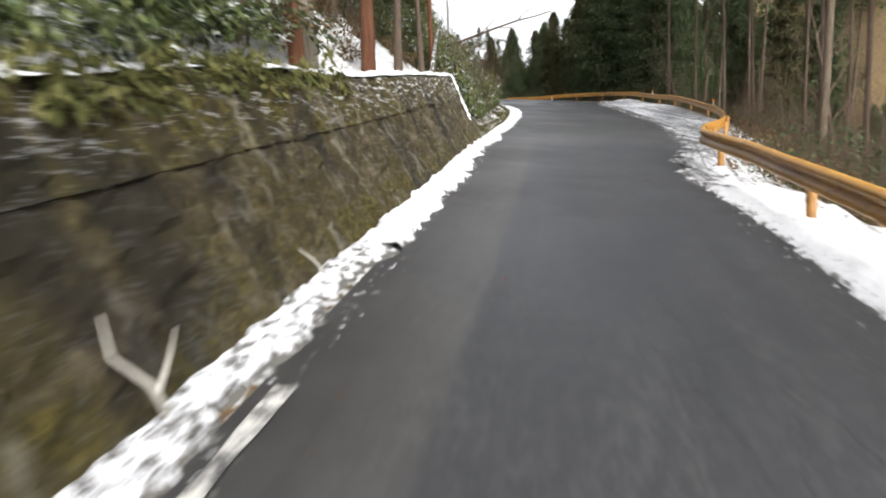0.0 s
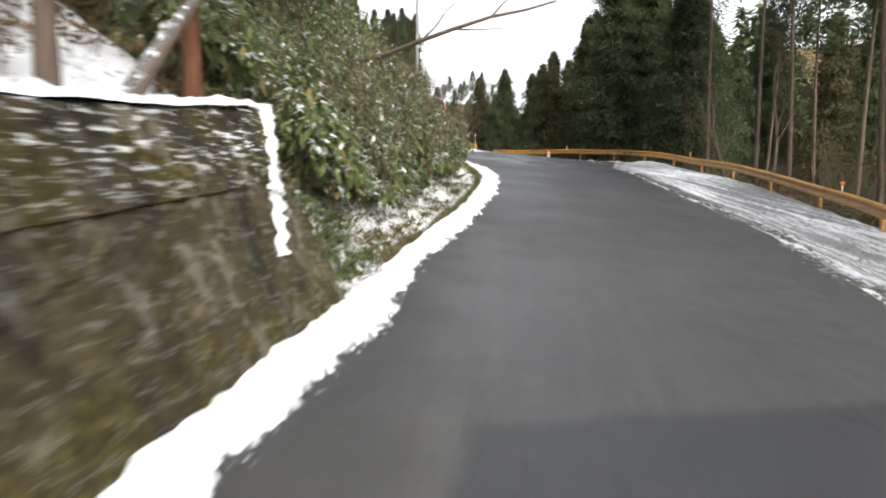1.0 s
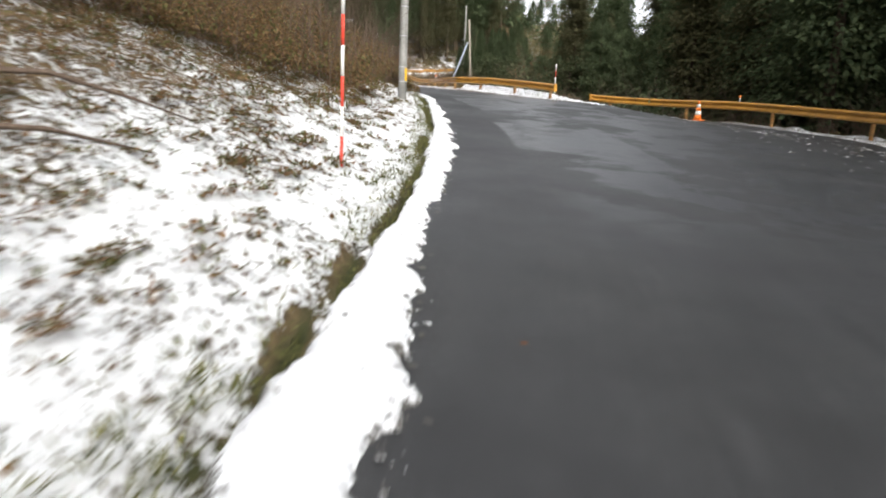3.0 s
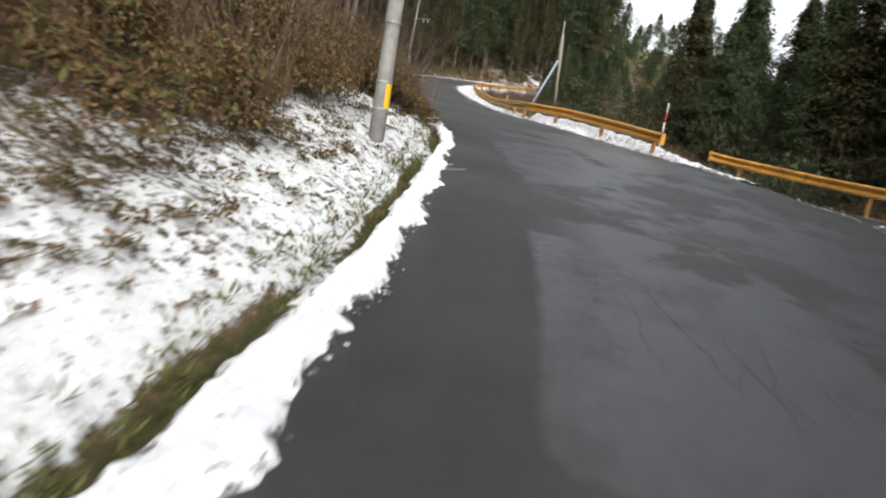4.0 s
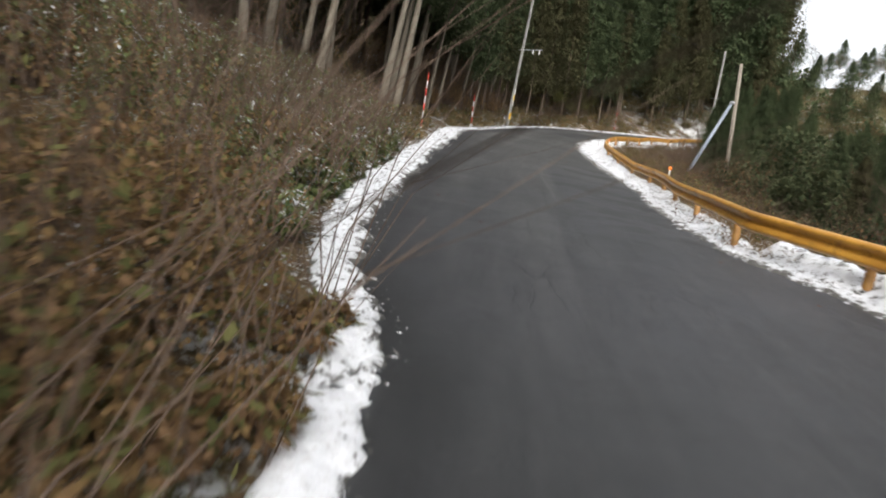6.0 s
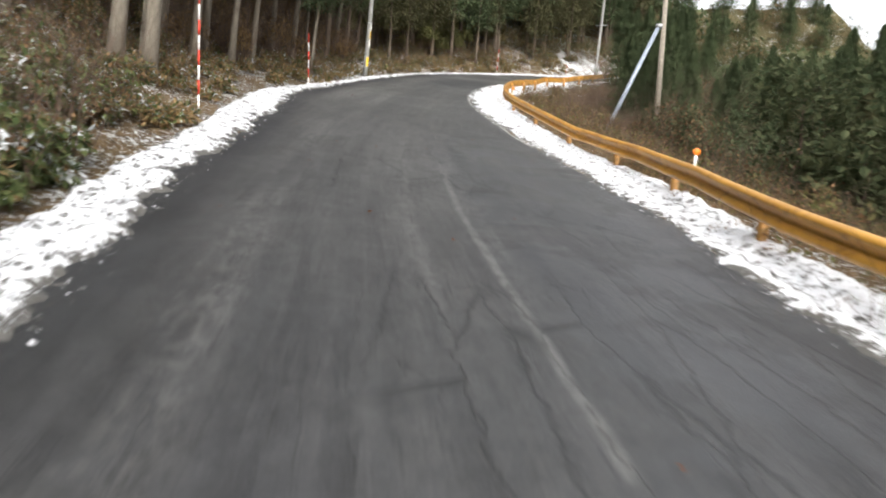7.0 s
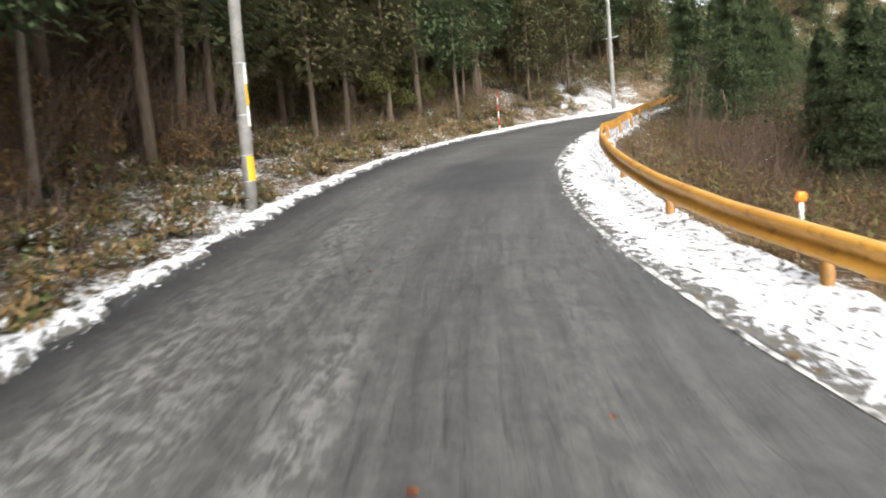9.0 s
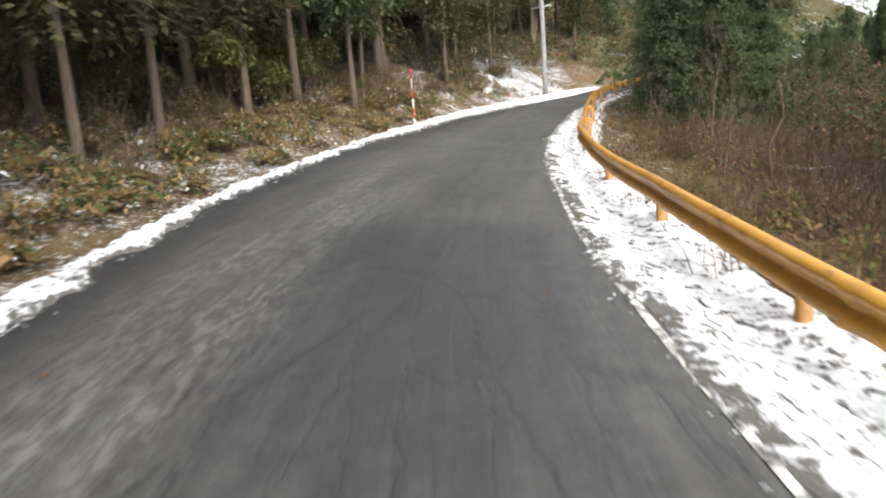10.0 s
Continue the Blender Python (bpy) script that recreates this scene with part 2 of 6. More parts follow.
def wall_material():
    m = Mat("old_concrete", 0.9, spec=0.2).geo()
    c = m.ramp(m.noise(3.2, 8, 0.78), (0.36, (0.020, 0.016, 0.009)), (0.47, (0.040, 0.030, 0.017)), (0.56, (0.075, 0.060, 0.036)), (0.68, (0.18, 0.16, 0.125)))
    moss = m.ramp(m.noise(1.6, 7, 0.72, off=6), (0.38, 0.0), (0.54, 1.0))
    c = m.mix(m.math("MULTIPLY", moss, m.attr("moss")), c, m.ramp(m.noise(14, 5, 0.75), (0.35, (0.018, 0.016, 0.004)), (0.5, (0.050, 0.040, 0.009)), (0.66, (0.110, 0.090, 0.022))))
    streak = m.ramp(m.noise(3.6, 6, 0.65, stretch=(1.0, 1.0, 0.18), off=2), (0.56, 0.0), (0.63, 1.0))
    c = m.mix(m.math("MULTIPLY", streak, 0.4), c, (0.26, 0.24, 0.20))
    dark = m.ramp(m.noise(1.3, 6, 0.66, stretch=(1.0, 1.0, 0.4), off=8), (0.48, 0.0), (0.60, 1.0))
    c = m.mix(m.math("MULTIPLY", dark, 0.85), c, (0.014, 0.012, 0.008))
    fleck = m.ramp(m.noise(5.0, 7, 0.74, stretch=(0.75, 0.75, 4.6), off=12), (0.545, 0.0), (0.60, 1.0))
    c = m.mix(m.math("MULTIPLY", fleck, m.attr("fleck")), c, (0.80, 0.82, 0.84))
    m.color(c)
    return m.bump(m.noise(12, 7, 0.78), 1.0, 0.06).m


def plain(name, base, rough=0.7, metal=0.0, vary=0.35, scale=14.0, bump=0.15, spec=0.4, per="none"):
    m = Mat(name, rough, metal, spec)
    dark = tuple(v * (1 - vary) for v in base)
    lite = tuple(min(1.0, v * (1 + vary * 0.6)) for v in base)
    c = m.mix(m.ramp(m.noise(scale, 5, 0.65), (0.3, 0.0), (0.7, 1.0)), dark, lite)
    if per != "none":
        r = m.island() if per == "island" else m.each()
        c = m.mix(0.6, c, m.mix(r, tuple(v * 0.45 for v in base), tuple(min(1, v * 1.5) for v in base)))
    m.color(c)
    return m.bump(m.noise(scale * 3, 4), bump, 0.01).m


def rail_material():
    m = Mat("yellow_rail_paint", 0.42, spec=0.5).geo()
    c = m.mix(m.ramp(m.noise(1.4, 5, 0.65), (0.35, 0.0), (0.7, 1.0)), (0.38, 0.180, 0.026), (0.54, 0.275, 0.042))
    rust = m.ramp(m.noise(6, 7, 0.75, off=3), (0.53, 0.0), (0.66, 1.0))
    c = m.mix(m.math("MULTIPLY", rust, 0.75), c, (0.16, 0.065, 0.018))
    m.color(c)
    return m.bump(m.noise(30, 4), 0.1, 0.005).m


def leaf_material(name, dark, light, rough=0.6, snowy=0.0):
    m = Mat(name, max(rough, 0.75), spec=0.08)
    c = m.mix(m.island(), dark, light)
    c = m.mix(m.math("MULTIPLY", m.each(), 0.25), c, tuple(v * 0.6 for v in dark))
    if snowy:
        nz = m.n.new("ShaderNodeNewGeometry").outputs["Normal"]
        sep = m.n.new("ShaderNodeSeparateXYZ")
        m.l.new(nz, sep.inputs[0])
        m.co = m.n.new("ShaderNodeNewGeometry").outputs["Position"]
        top = m.math("MULTIPLY", m.ramp(m.math("ABSOLUTE", sep.outputs[2]), (0.55, 0.0), (0.8, 1.0)), m.ramp(m.noise(4, 4, 0.7), (0.62 - snowy, 0.0), (0.68 - snowy, 1.0)))
        c = m.mix(top, c, (0.82, 0.84, 0.87))
    m.color(c)
    thin = m.n.new("ShaderNodeBsdfTranslucent")
    m.put(c, thin.inputs["Color"])
    both = m.n.new("ShaderNodeMixShader")
    both.inputs[0].default_value = 0.45
    m.l.new(m.b.outputs[0], both.inputs[1])
    m.l.new(thin.outputs[0], both.inputs[2])
    m.l.new(both.outputs[0], m.n["Material Output"].inputs["Surface"])
    return m.m


def bark_material(name, dark, light):
    m = Mat(name, 0.9, spec=0.15)
    c = m.mix(m.ramp(m.noise(5, 6, 0.7, stretch=(4, 4, 0.5)), (0.3, 0.0), (0.7, 1.0)), dark, light)
    c = m.mix(m.math("MULTIPLY", m.each(), 0.5), c, tuple(v * 0.55 for v in light))
    m.color(c)
    return m.bump(m.noise(14, 5, 0.7, stretch=(4, 4, 0.4)), 0.7, 0.02).m


M_ASPHALT, M_SNOW, M_GROUND, M_WALL, M_RAIL = asphalt_material(), snow_material(), ground_material(), wall_material(), rail_material()
M_SNOW_OLD = snow_material("old_snow", 0.575)
M_SNOW_DIRTY = snow_material("dirty_snow", 0.56)
M_SNOW_WHEEL = snow_material("wheel_marked_snow", 0.59, True)
M_CONCRETE = plain("pole_concrete", (0.23, 0.225, 0.21), 0.85, vary=0.3, scale=5)
M_STEEL = plain("galvanised_steel", (0.42, 0.43, 0.44), 0.5, 0.7, vary=0.25)
M_WOODPOLE = plain("weathered_wood", (0.24, 0.21, 0.17), 0.9, vary=0.4)
M_BLUE = plain("blue_grey_pipe", (0.27, 0.31, 0.37), 0.5, 0.2, vary=0.25)
M_YELLOW = plain("yellow_plate", (0.72, 0.42, 0.02), 0.45, vary=0.15)
M_BLACK = plain("black_band", (0.02, 0.02, 0.02), 0.6)
M_RED = plain("red_band", (0.62, 0.055, 0.03), 0.5, vary=0.2)
M_WHITE = plain("white_band", (0.74, 0.73, 0.70), 0.5, vary=0.12)
M_POST = plain("rusty_post", (0.30, 0.150, 0.040), 0.6, vary=0.45, scale=9)
M_ORANGE = plain("orange_reflector", (0.80, 0.20, 0.02), 0.35, vary=0.15)
M_CEDAR = leaf_material("cedar_foliage", (0.058, 0.086, 0.044), (0.145, 0.172, 0.086))
M_CEDAR_BROWN = leaf_material("cedar_foliage_brown", (0.062, 0.066, 0.032), (0.165, 0.150, 0.078))
M_PINE = leaf_material("broad_evergreen_foliage", (0.042, 0.058, 0.028), (0.125, 0.136, 0.070))
M_BAMBOO = leaf_material("bamboo_grass_leaves", (0.050, 0.074, 0.028), (0.195, 0.225, 0.092), 0.45, snowy=0.075)
M_BROWN = leaf_material("dead_leaves", (0.110, 0.068, 0.038), (0.290, 0.180, 0.098))
M_FERN = leaf_material("pale_dead_ferns", (0.195, 0.130, 0.066), (0.450, 0.315, 0.160))
M_GOLD = leaf_material("golden_dead_leaves", (0.140, 0.088, 0.038), (0.320, 0.212, 0.098))
M_STRAW = leaf_material("dry_grass", (0.120, 0.085, 0.040), (0.300, 0.220, 0.110))
M_GRASS = leaf_material("winter_grass", (0.070, 0.080, 0.028), (0.210, 0.200, 0.080))
M_LEAF_RED = leaf_material("fallen_leaves", (0.16, 0.045, 0.018), (0.32, 0.13, 0.05))
M_BARK = bark_material("cedar_bark", (0.095, 0.080, 0.062), (0.270, 0.235, 0.188))
M_BARK_DARK = bark_material("dark_bark", (0.050, 0.038, 0.028), (0.150, 0.110, 0.085))
M_BARK_BROWN = bark_material("brown_cedar_bark", (0.055, 0.042, 0.031), (0.180, 0.140, 0.104))
M_BARK_RED = bark_material("red_bark", (0.060, 0.026, 0.015), (0.170, 0.075, 0.042))
M_TWIG = bark_material("bare_twigs", (0.066, 0.046, 0.034), (0.185, 0.135, 0.102))


# ---- mesh helpers ----
def mesh_of(name, verts, faces, mat, smooth=False, floats=None):
    me = bpy.data.meshes.new(name)
    me.from_pydata([tuple(v) for v in verts], [], [tuple(f) for f in faces])
    mats = mat if isinstance(mat, (list, tuple)) else [mat]
    for x in mats:
        me.materials.append(x)
    for key, values in (floats or {}).items():
        a = me.attributes.new(key, "FLOAT", "POINT")
        a.data.foreach_set("value", np.asarray(values, np.float32))
    if smooth:
        me.polygons.foreach_set("use_smooth", [True] * len(me.polygons))
    me.update()
    return me


def quads_mesh(name, pts, mat, smooth=False):
    """A mesh of loose quads from an array (n, 4, 3)."""
    n = len(pts)
    return mesh_of(name, pts.reshape(-1, 3), np.arange(n * 4).reshape(n, 4).tolist(), mat, smooth)


def part(name, me, parent, label="", loc=(0, 0, 0)):
    ob = new(name, me)
    ob.parent = parent
    ob.location = loc
    if label:
        ob["label"] = label
    return ob


def thing(name, loc, label, category, group="", kind="", rz=0.0):
    ob = new(name)
    ob.empty_display_size = 0.2
    ob.matrix_basis = Matrix.Translation(loc) @ Matrix.Rotation(rz, 4, "Z")
    return tagged(ob, label, category, group, kind)


def grid_faces(a, b):
    i = np.arange((a - 1) * (b - 1))
    r, c = i // (b - 1), i % (b - 1)
    k = r * b + c
    return np.stack([k, k + 1, k + b + 1, k + b], 1).tolist()


def tube(path, radii, sides=8, cap=True, wob=0.0):
    """Vertices and faces of a tube along path."""
    path = [Vector(p) for p in path]
    vs, fs = [], []
    for k, p in enumerate(path):
        t = (path[min(k + 1, len(path) - 1)] - path[max(k - 1, 0)]).normalized()
        u = t.orthogonal().normalized() if k == 0 else (u - t * u.dot(t)).normalized()
        w = t.cross(u)
        for j in range(sides):
            a = 2 * math.pi * j / sides
            r = radii[k] * (1 + (wob * (random.random() - 0.5) if wob else 0))
            vs.append(p + (u * math.cos(a) + w * math.sin(a)) * r)
    for k in range(len(path) - 1):
        for j in range(sides):
            a, b = k * sides + j, k * sides + (j + 1) % sides
            fs.append((a, b, b + sides, a + sides))
    if cap:
        fs.append(tuple(range(sides - 1, -1, -1)))
        fs.append(tuple(range((len(path) - 1) * sides, len(path) * sides)))
    return vs, fs


def tube_mesh(name, path, radii, mat, sides=10, wob=0.0, cap=True):
    v, f = tube(path, radii, sides, cap, wob)
    return mesh_of(name, v, f, mat, True)


def box_mesh(name, sx, sy, sz, mat, bevel=0.0, z0=0.0):
    bm = bmesh.new()
    bmesh.ops.create_cube(bm, size=1.0)
    bmesh.ops.scale(bm, vec=(sx, sy, sz), verts=bm.verts)
    bmesh.ops.translate(bm, vec=(0, 0, z0 + sz / 2), verts=bm.verts)
    if bevel:
        bmesh.ops.bevel(bm, geom=list(bm.edges), offset=bevel, segments=2, affect="EDGES", profile=0.6)
    me = bpy.data.meshes.new(name)
    bm.to_mesh(me)
    bm.free()
    me.materials.append(mat)
    return me


# ---- the road's line ----
SPINE = [
    (-2.61, -13.76, -1.89),
    (-1.30, -6.88, -0.95),
    (0.00, 0.00, 0.07),
    (1.27, 6.88, 0.93),
    (2.41, 13.79, 1.65),
    (3.38, 20.72, 2.18),
    (4.10, 27.68, 3.01),
    (4.34, 34.68, 3.98),
    (4.25, 41.67, 4.74),
    (3.29, 48.61, 5.53),
    (1.25, 55.28, 6.38),
    (-1.41, 61.75, 6.90),
    (-3.99, 68.26, 7.48),
    (-6.60, 74.75, 8.07),
    (-8.63, 81.44, 8.77),
    (-9.74, 88.35, 9.56),
    (-9.94, 95.33, 10.30),
    (-8.90, 102.25, 10.88),
    (-7.27, 109.06, 11.47),
    (-5.17, 115.73, 12.10),
    (-1.77, 121.83, 12.79),
    (3.13, 126.79, 13.53),
    (9.14, 130.36, 14.29),
    (15.59, 133.07, 15.09),
    (22.33, 134.96, 15.78),
]
STEP0 = -14.0


def dense(points, per=28):
    p = np.array(points, float)
    p = np.vstack([2 * p[0] - p[1], p, 2 * p[-1] - p[-2]])
    out = []
    for k in range(1, len(p) - 2):
        u = np.linspace(0, 1, per, endpoint=False)[:, None]
        a, b, c, d = p[k - 1], p[k], p[k + 1], p[k + 2]
        out.append(0.5 * (2 * b + (c - a) * u + (2 * a - 5 * b + 4 * c - d) * u**2 + (3 * b - a - 3 * c + d) * u**3))
    return np.vstack(out + [p[-2:-1]])


LINE = dense(SPINE)
LS = np.concatenate([[0], np.cumsum(np.linalg.norm(np.diff(LINE[:, :2], axis=0), axis=1))]) + STEP0
TAN = np.gradient(LINE[:, :2], axis=0)
TAN /= np.linalg.norm(TAN, axis=1)[:, None]
S_END = LS[-1]


def table(*pairs):
    xs, ys = [p[0] for p in pairs], [p[1] for p in pairs]
    return lambda s: np.interp(s, xs, ys)


CROSS = table((-20, -0.060), (0, -0.063), (6, -0.076), (12, -0.084), (20, -0.065), (32, -0.064), (41, -0.049), (50, -0.004), (58, -0.003), (66, 0.009), (72, -0.017), (78, -0.047), (84, -0.080), (90, -0.043), (96, -0.042), (103, -0.071), (112, -0.084), (122, -0.071), (170, -0.070))
EDGE_L = table((-20, -1.24), (0, -1.24), (3, -1.27), (6, -1.29), (9, -1.31), (12, -1.38), (15, -1.49), (18, -1.38), (21, -1.48), (24, -1.23), (27, -0.98), (29, -0.74), (31, -0.56), (33, -0.43), (35, -0.40), (37, -0.48), (40, -0.91), (43, -0.95), (46, -0.95), (49, -0.92), (52, -0.79), (55, -0.60), (58, -0.55), (61, -0.50), (62.5, -0.60), (64, -1.12), (67, -1.60), (70, -1.63), (73, -1.74), (76, -1.94), (79, -1.92), (82, -2.17), (85, -2.64), (88, -2.73), (91, -2.86), (94, -2.89), (97, -3.05), (100, -3.33), (104, -3.48), (108, -3.36), (112, -2.99), (117, -2.43), (123, -1.78), (170, -1.60))
SNOW_L = table((-20, -1.67), (0, -1.67), (3, -1.70), (6, -1.74), (9, -1.73), (12, -1.80), (15, -1.81), (18, -1.92), (21, -1.87), (24, -1.74), (27, -1.39), (30, -1.14), (32, -0.92), (34, -0.81), (36, -0.95), (38, -1.07), (40, -1.15), (43, -1.19), (46, -1.27), (49, -1.16), (52, -0.98), (55, -0.69), (58, -0.76), (61, -0.80), (62.5, -1.00), (64, -1.62), (67, -2.20), (70, -2.48), (73, -2.42), (76, -2.57), (79, -2.73), (82, -3.04), (85, -3.39), (88, -3.20), (91, -3.08), (94, -3.30), (97, -3.42), (100, -3.58), (104, -3.77), (108, -3.86), (115, -3.87), (170, -3.20))
DITCH_L = table((-20, -1.70), (0, -1.70), (3, -1.73), (6, -1.77), (9, -1.76), (12, -1.83), (15, -1.84), (18, -1.95), (21, -2.05), (24, -1.92), (27, -1.57), (30, -1.32), (32, -1.10), (34, -0.99), (36, -1.13), (38, -1.25), (40, -1.33), (43, -1.37), (46, -1.45), (49, -1.34), (52, -1.16), (55, -0.87), (58, -0.92), (61, -0.88), (62.5, -1.03), (64, -1.64), (67, -2.22), (70, -2.50), (73, -2.44), (76, -2.59), (79, -2.75), (82, -3.06), (85, -3.41), (88, -3.22), (91, -3.10), (94, -3.32), (97, -3.44), (100, -3.60), (104, -3.79), (108, -3.88), (115, -3.89), (170, -3.20))
EDGE_R = table((-20, 2.35), (0, 2.35), (3, 2.24), (6, 2.10), (9, 2.03), (11, 2.05), (13, 2.33), (15, 2.79), (17, 3.30), (20, 3.72), (23, 4.17), (26, 4.48), (29, 4.60), (32, 4.65), (36, 4.95), (40, 5.66), (44, 6.42), (47, 7.85), (49, 9.20), (51, 9.75), (55, 9.75), (59, 8.95), (62, 7.90), (63.4, 7.20), (64.6, 5.00), (66, 3.83), (68, 3.28), (70, 3.19), (73, 3.31), (76, 3.62), (79, 3.51), (82, 3.14), (85, 2.58), (87, 2.04), (89, 1.58), (91, 1.30), (93, 1.12), (95, 1.02), (97, 0.94), (99, 0.80), (101, 0.69), (103, 0.48), (105, 0.34), (108, 0.22), (111, 0.16), (115, 0.07), (120, -0.05), (135, -0.10), (170, 0.20))
RAIL_R = table((-20, 2.63), (0, 2.63), (3, 2.63), (6, 2.62), (8, 2.59), (9.5, 2.63), (11, 2.59), (12.5, 2.66), (14, 3.01), (16, 3.63), (18, 4.31), (21, 5.29), (24, 6.14), (28, 7.14), (32, 7.83), (36, 8.40), (41, 9.09), (46, 9.88), (51, 10.33), (55, 10.25), (59, 9.43), (62, 8.40), (63.4, 7.90), (64.6, 6.20), (66, 4.70), (68, 3.59), (71, 3.80), (74, 4.13), (77, 4.49), (80, 4.68), (83, 4.45), (86, 3.88), (88, 3.42), (90, 2.92), (92, 2.45), (94, 2.15), (96, 1.97), (98, 1.83), (100, 1.68), (102, 1.42), (104, 1.18), (106, 0.92), (109, 0.87), (112, 0.75), (116, 0.55), (120, 0.38), (170, 1.00))
RAIL_FOOT = table((58, -0.13), (59.8, -0.13), (62, -0.07), (65, -0.05), (68, -0.09), (71, -0.12), (74, -0.16), (77, -0.15), (80, -0.20), (83, -0.28), (86, -0.36), (88, -0.41), (90, -0.46), (92, -0.45), (94, -0.43), (96, -0.40), (98, -0.38), (100, -0.39), (102, -0.41), (104, -0.42), (106, -0.33), (109, -0.36), (112, -0.27), (116, -0.21), (120, -0.15), (170, 0.00))

WALL_TOP = table((-14, 1.40), (-2, 1.42), (2, 1.50), (5, 1.58), (8, 1.46), (11, 1.50), (14, 1.56), (17, 1.67), (19.4, 1.84))
WALL_SEAM = table((-14, 0.97), (-2, 0.97), (8, 0.91), (14, 0.96), (17, 1.04), (19.4, 1.14))
BAY_FOOT = table((0, -0.10), (3, -0.10), (6, -0.09), (8, -0.07), (9.5, -0.06), (11, -0.06), (12.5, -0.07), (14, -0.07), (16, -0.07), (18, -0.06), (21, -0.04), (24, -0.03), (28, -0.01), (32, -0.00), (36, 0.00), (41, 0.03), (46, -0.00), (51, -0.18), (55, -0.32), (59, -0.46), (62, -0.50))
BAY_IN = table((57, 6.00), (58.5, 5.30), (60, 5.00), (62, 4.65), (64, 4.25), (66, 3.75), (68, 3.28))


def at_line(s):
    s = np.asarray(s, float)
    p = np.stack([np.interp(s, LS, LINE[:, k]) for k in range(3)], -1)
    t = np.stack([np.interp(s, LS, TAN[:, k]) for k in range(2)], -1)
    return p, t


def smooth01(x):
    x = np.clip(x, 0, 1)
    return x * x * (3 - 2 * x)


def fbm(x, y, seed=0.0):
    return 0.5 * np.sin(x * 1.3 + seed) * np.cos(y * 1.1 - seed * 2) + 0.3 * np.sin(x * 2.9 + y * 1.7 + seed * 3) + 0.2 * np.cos(y * 4.3 - x * 3.1 + seed)


NEAR_SLOPE = table((-20, 0.22), (19, 0.22), (21, 0.55), (34, 0.55), (40, 0.40), (58, 0.36), (66, 0.30), (78, 0.16), (110, 0.22), (118, 0.5), (170, 0.6))
FAR_SLOPE = table((-20, 0.5), (34, 0.5), (60, 0.45), (75, 0.22), (110, 0.30), (124, 0.42), (140, 0.60), (170, 0.60))


def road_up(s, d):
    bay = BAY_FOOT(s) * smooth01((s - 44) / 4) * smooth01((66 - s) / 3) * smooth01((d - 5.2) / 3.5)
    return CROSS(s) * np.clip(d, -5.0, 14.0) + bay


def ground_up(s, d):
    """Height over the road's line of the ground beside the road."""
    s, d = np.asarray(s, float), np.asarray(d, float)
    base = road_up(s, d)
    e = np.maximum(DITCH_L(s) - d, 0)
    left = NEAR_SLOPE(s) * np.minimum(e, 5) + FAR_SLOPE(s) * np.clip(e - 5, 0, 70)
    crest = 0.5 * WALL_TOP(s) + 0.6
    walled = np.clip(2 * e - 0.3, 0, WALL_TOP(s) - 0.05) + 0.72 * np.clip(e - crest, 0, 8) + 0.45 * np.clip(e - crest - 8, 0, 60)
    k0 = smooth01((21.4 - s) / 2.4)
    left = (1 - k0) * left + k0 * walled
    r = np.maximum(d - RAIL_R(s) - 0.45, 0)
    drop = -0.55 * np.clip(r - 0.2, 0, 9) + 0.06 * np.clip(r - 22, 0, 60)
    shelf = -0.10 * np.clip(r, 0, 3) - 0.45 * np.clip(r - 3, 0, 9) + 0.40 * np.clip(r - 20, 0, 60)
    bank = -0.20 * np.clip(r, 0, 8) - 0.25 * np.clip(r - 8, 0, 12) + 0.35 * np.clip(r - 22, 0, 60)
    knoll = -0.16 * np.clip(r, 0, 5) + 0.04 * np.clip(r - 5, 0, 20) + 0.3 * np.clip(r - 25, 0, 60)
    k1, k2, k3 = smooth01((s - 64) / 8), smooth01((s - 88) / 8), smooth01((s - 101) / 7)
    right = (1 - k1) * drop + k1 * ((1 - k2) * shelf + k2 * ((1 - k3) * bank + k3 * knoll))
    edge = np.where(s < 66, BAY_IN(s), EDGE_R(s))
    right = right + RAIL_FOOT(s) * smooth01((s - 57) / 3) * smooth01((d - edge) / np.maximum(RAIL_R(s) - EDGE_R(s), 0.5))
    rough = np.where((e > 0.3) | (r > 0), 0.10 * fbm(s * 1.9, d * 2.1) + 0.25 * fbm(s * 0.35, d * 0.4, 2.0) * np.clip((e + r) / 6, 0, 1), 0.0)
    return base + left + right + rough


def place(s, d, up=0.0, ground=False):
    s, d = np.asarray(s, float), np.asarray(d, float)
    p, t = at_line(s)
    z = p[..., 2] + (ground_up(s, d) if ground else road_up(s, d)) + up
    return np.stack([p[..., 0] + t[..., 1] * d, p[..., 1] - t[..., 0] * d, z], -1)


def spot(s, d, up=0.0, ground=True):
    return Vector(place(s, d, up, ground).tolist())


def heading(s):
    _, t = at_line(s)
    return math.atan2(-t[0], t[1])


# ---- road and ground ----
def strip(name, s, d_rows, up_fn, mat, smooth=True, floats=None):
    """A sheet over the stations s, with the offsets d_rows (n, m)."""
    ss = np.repeat(s[:, None], d_rows.shape[1], 1)
    pts = place(ss, d_rows, 0.0)
    pts[..., 2] += up_fn(ss, d_rows)
    f = {k: fn(ss, d_rows).ravel() for k, fn in (floats or {}).items()}
    ob = new(name, mesh_of(name, pts.reshape(-1, 3), grid_faces(*d_rows.shape), mat, smooth, f))
    return ob


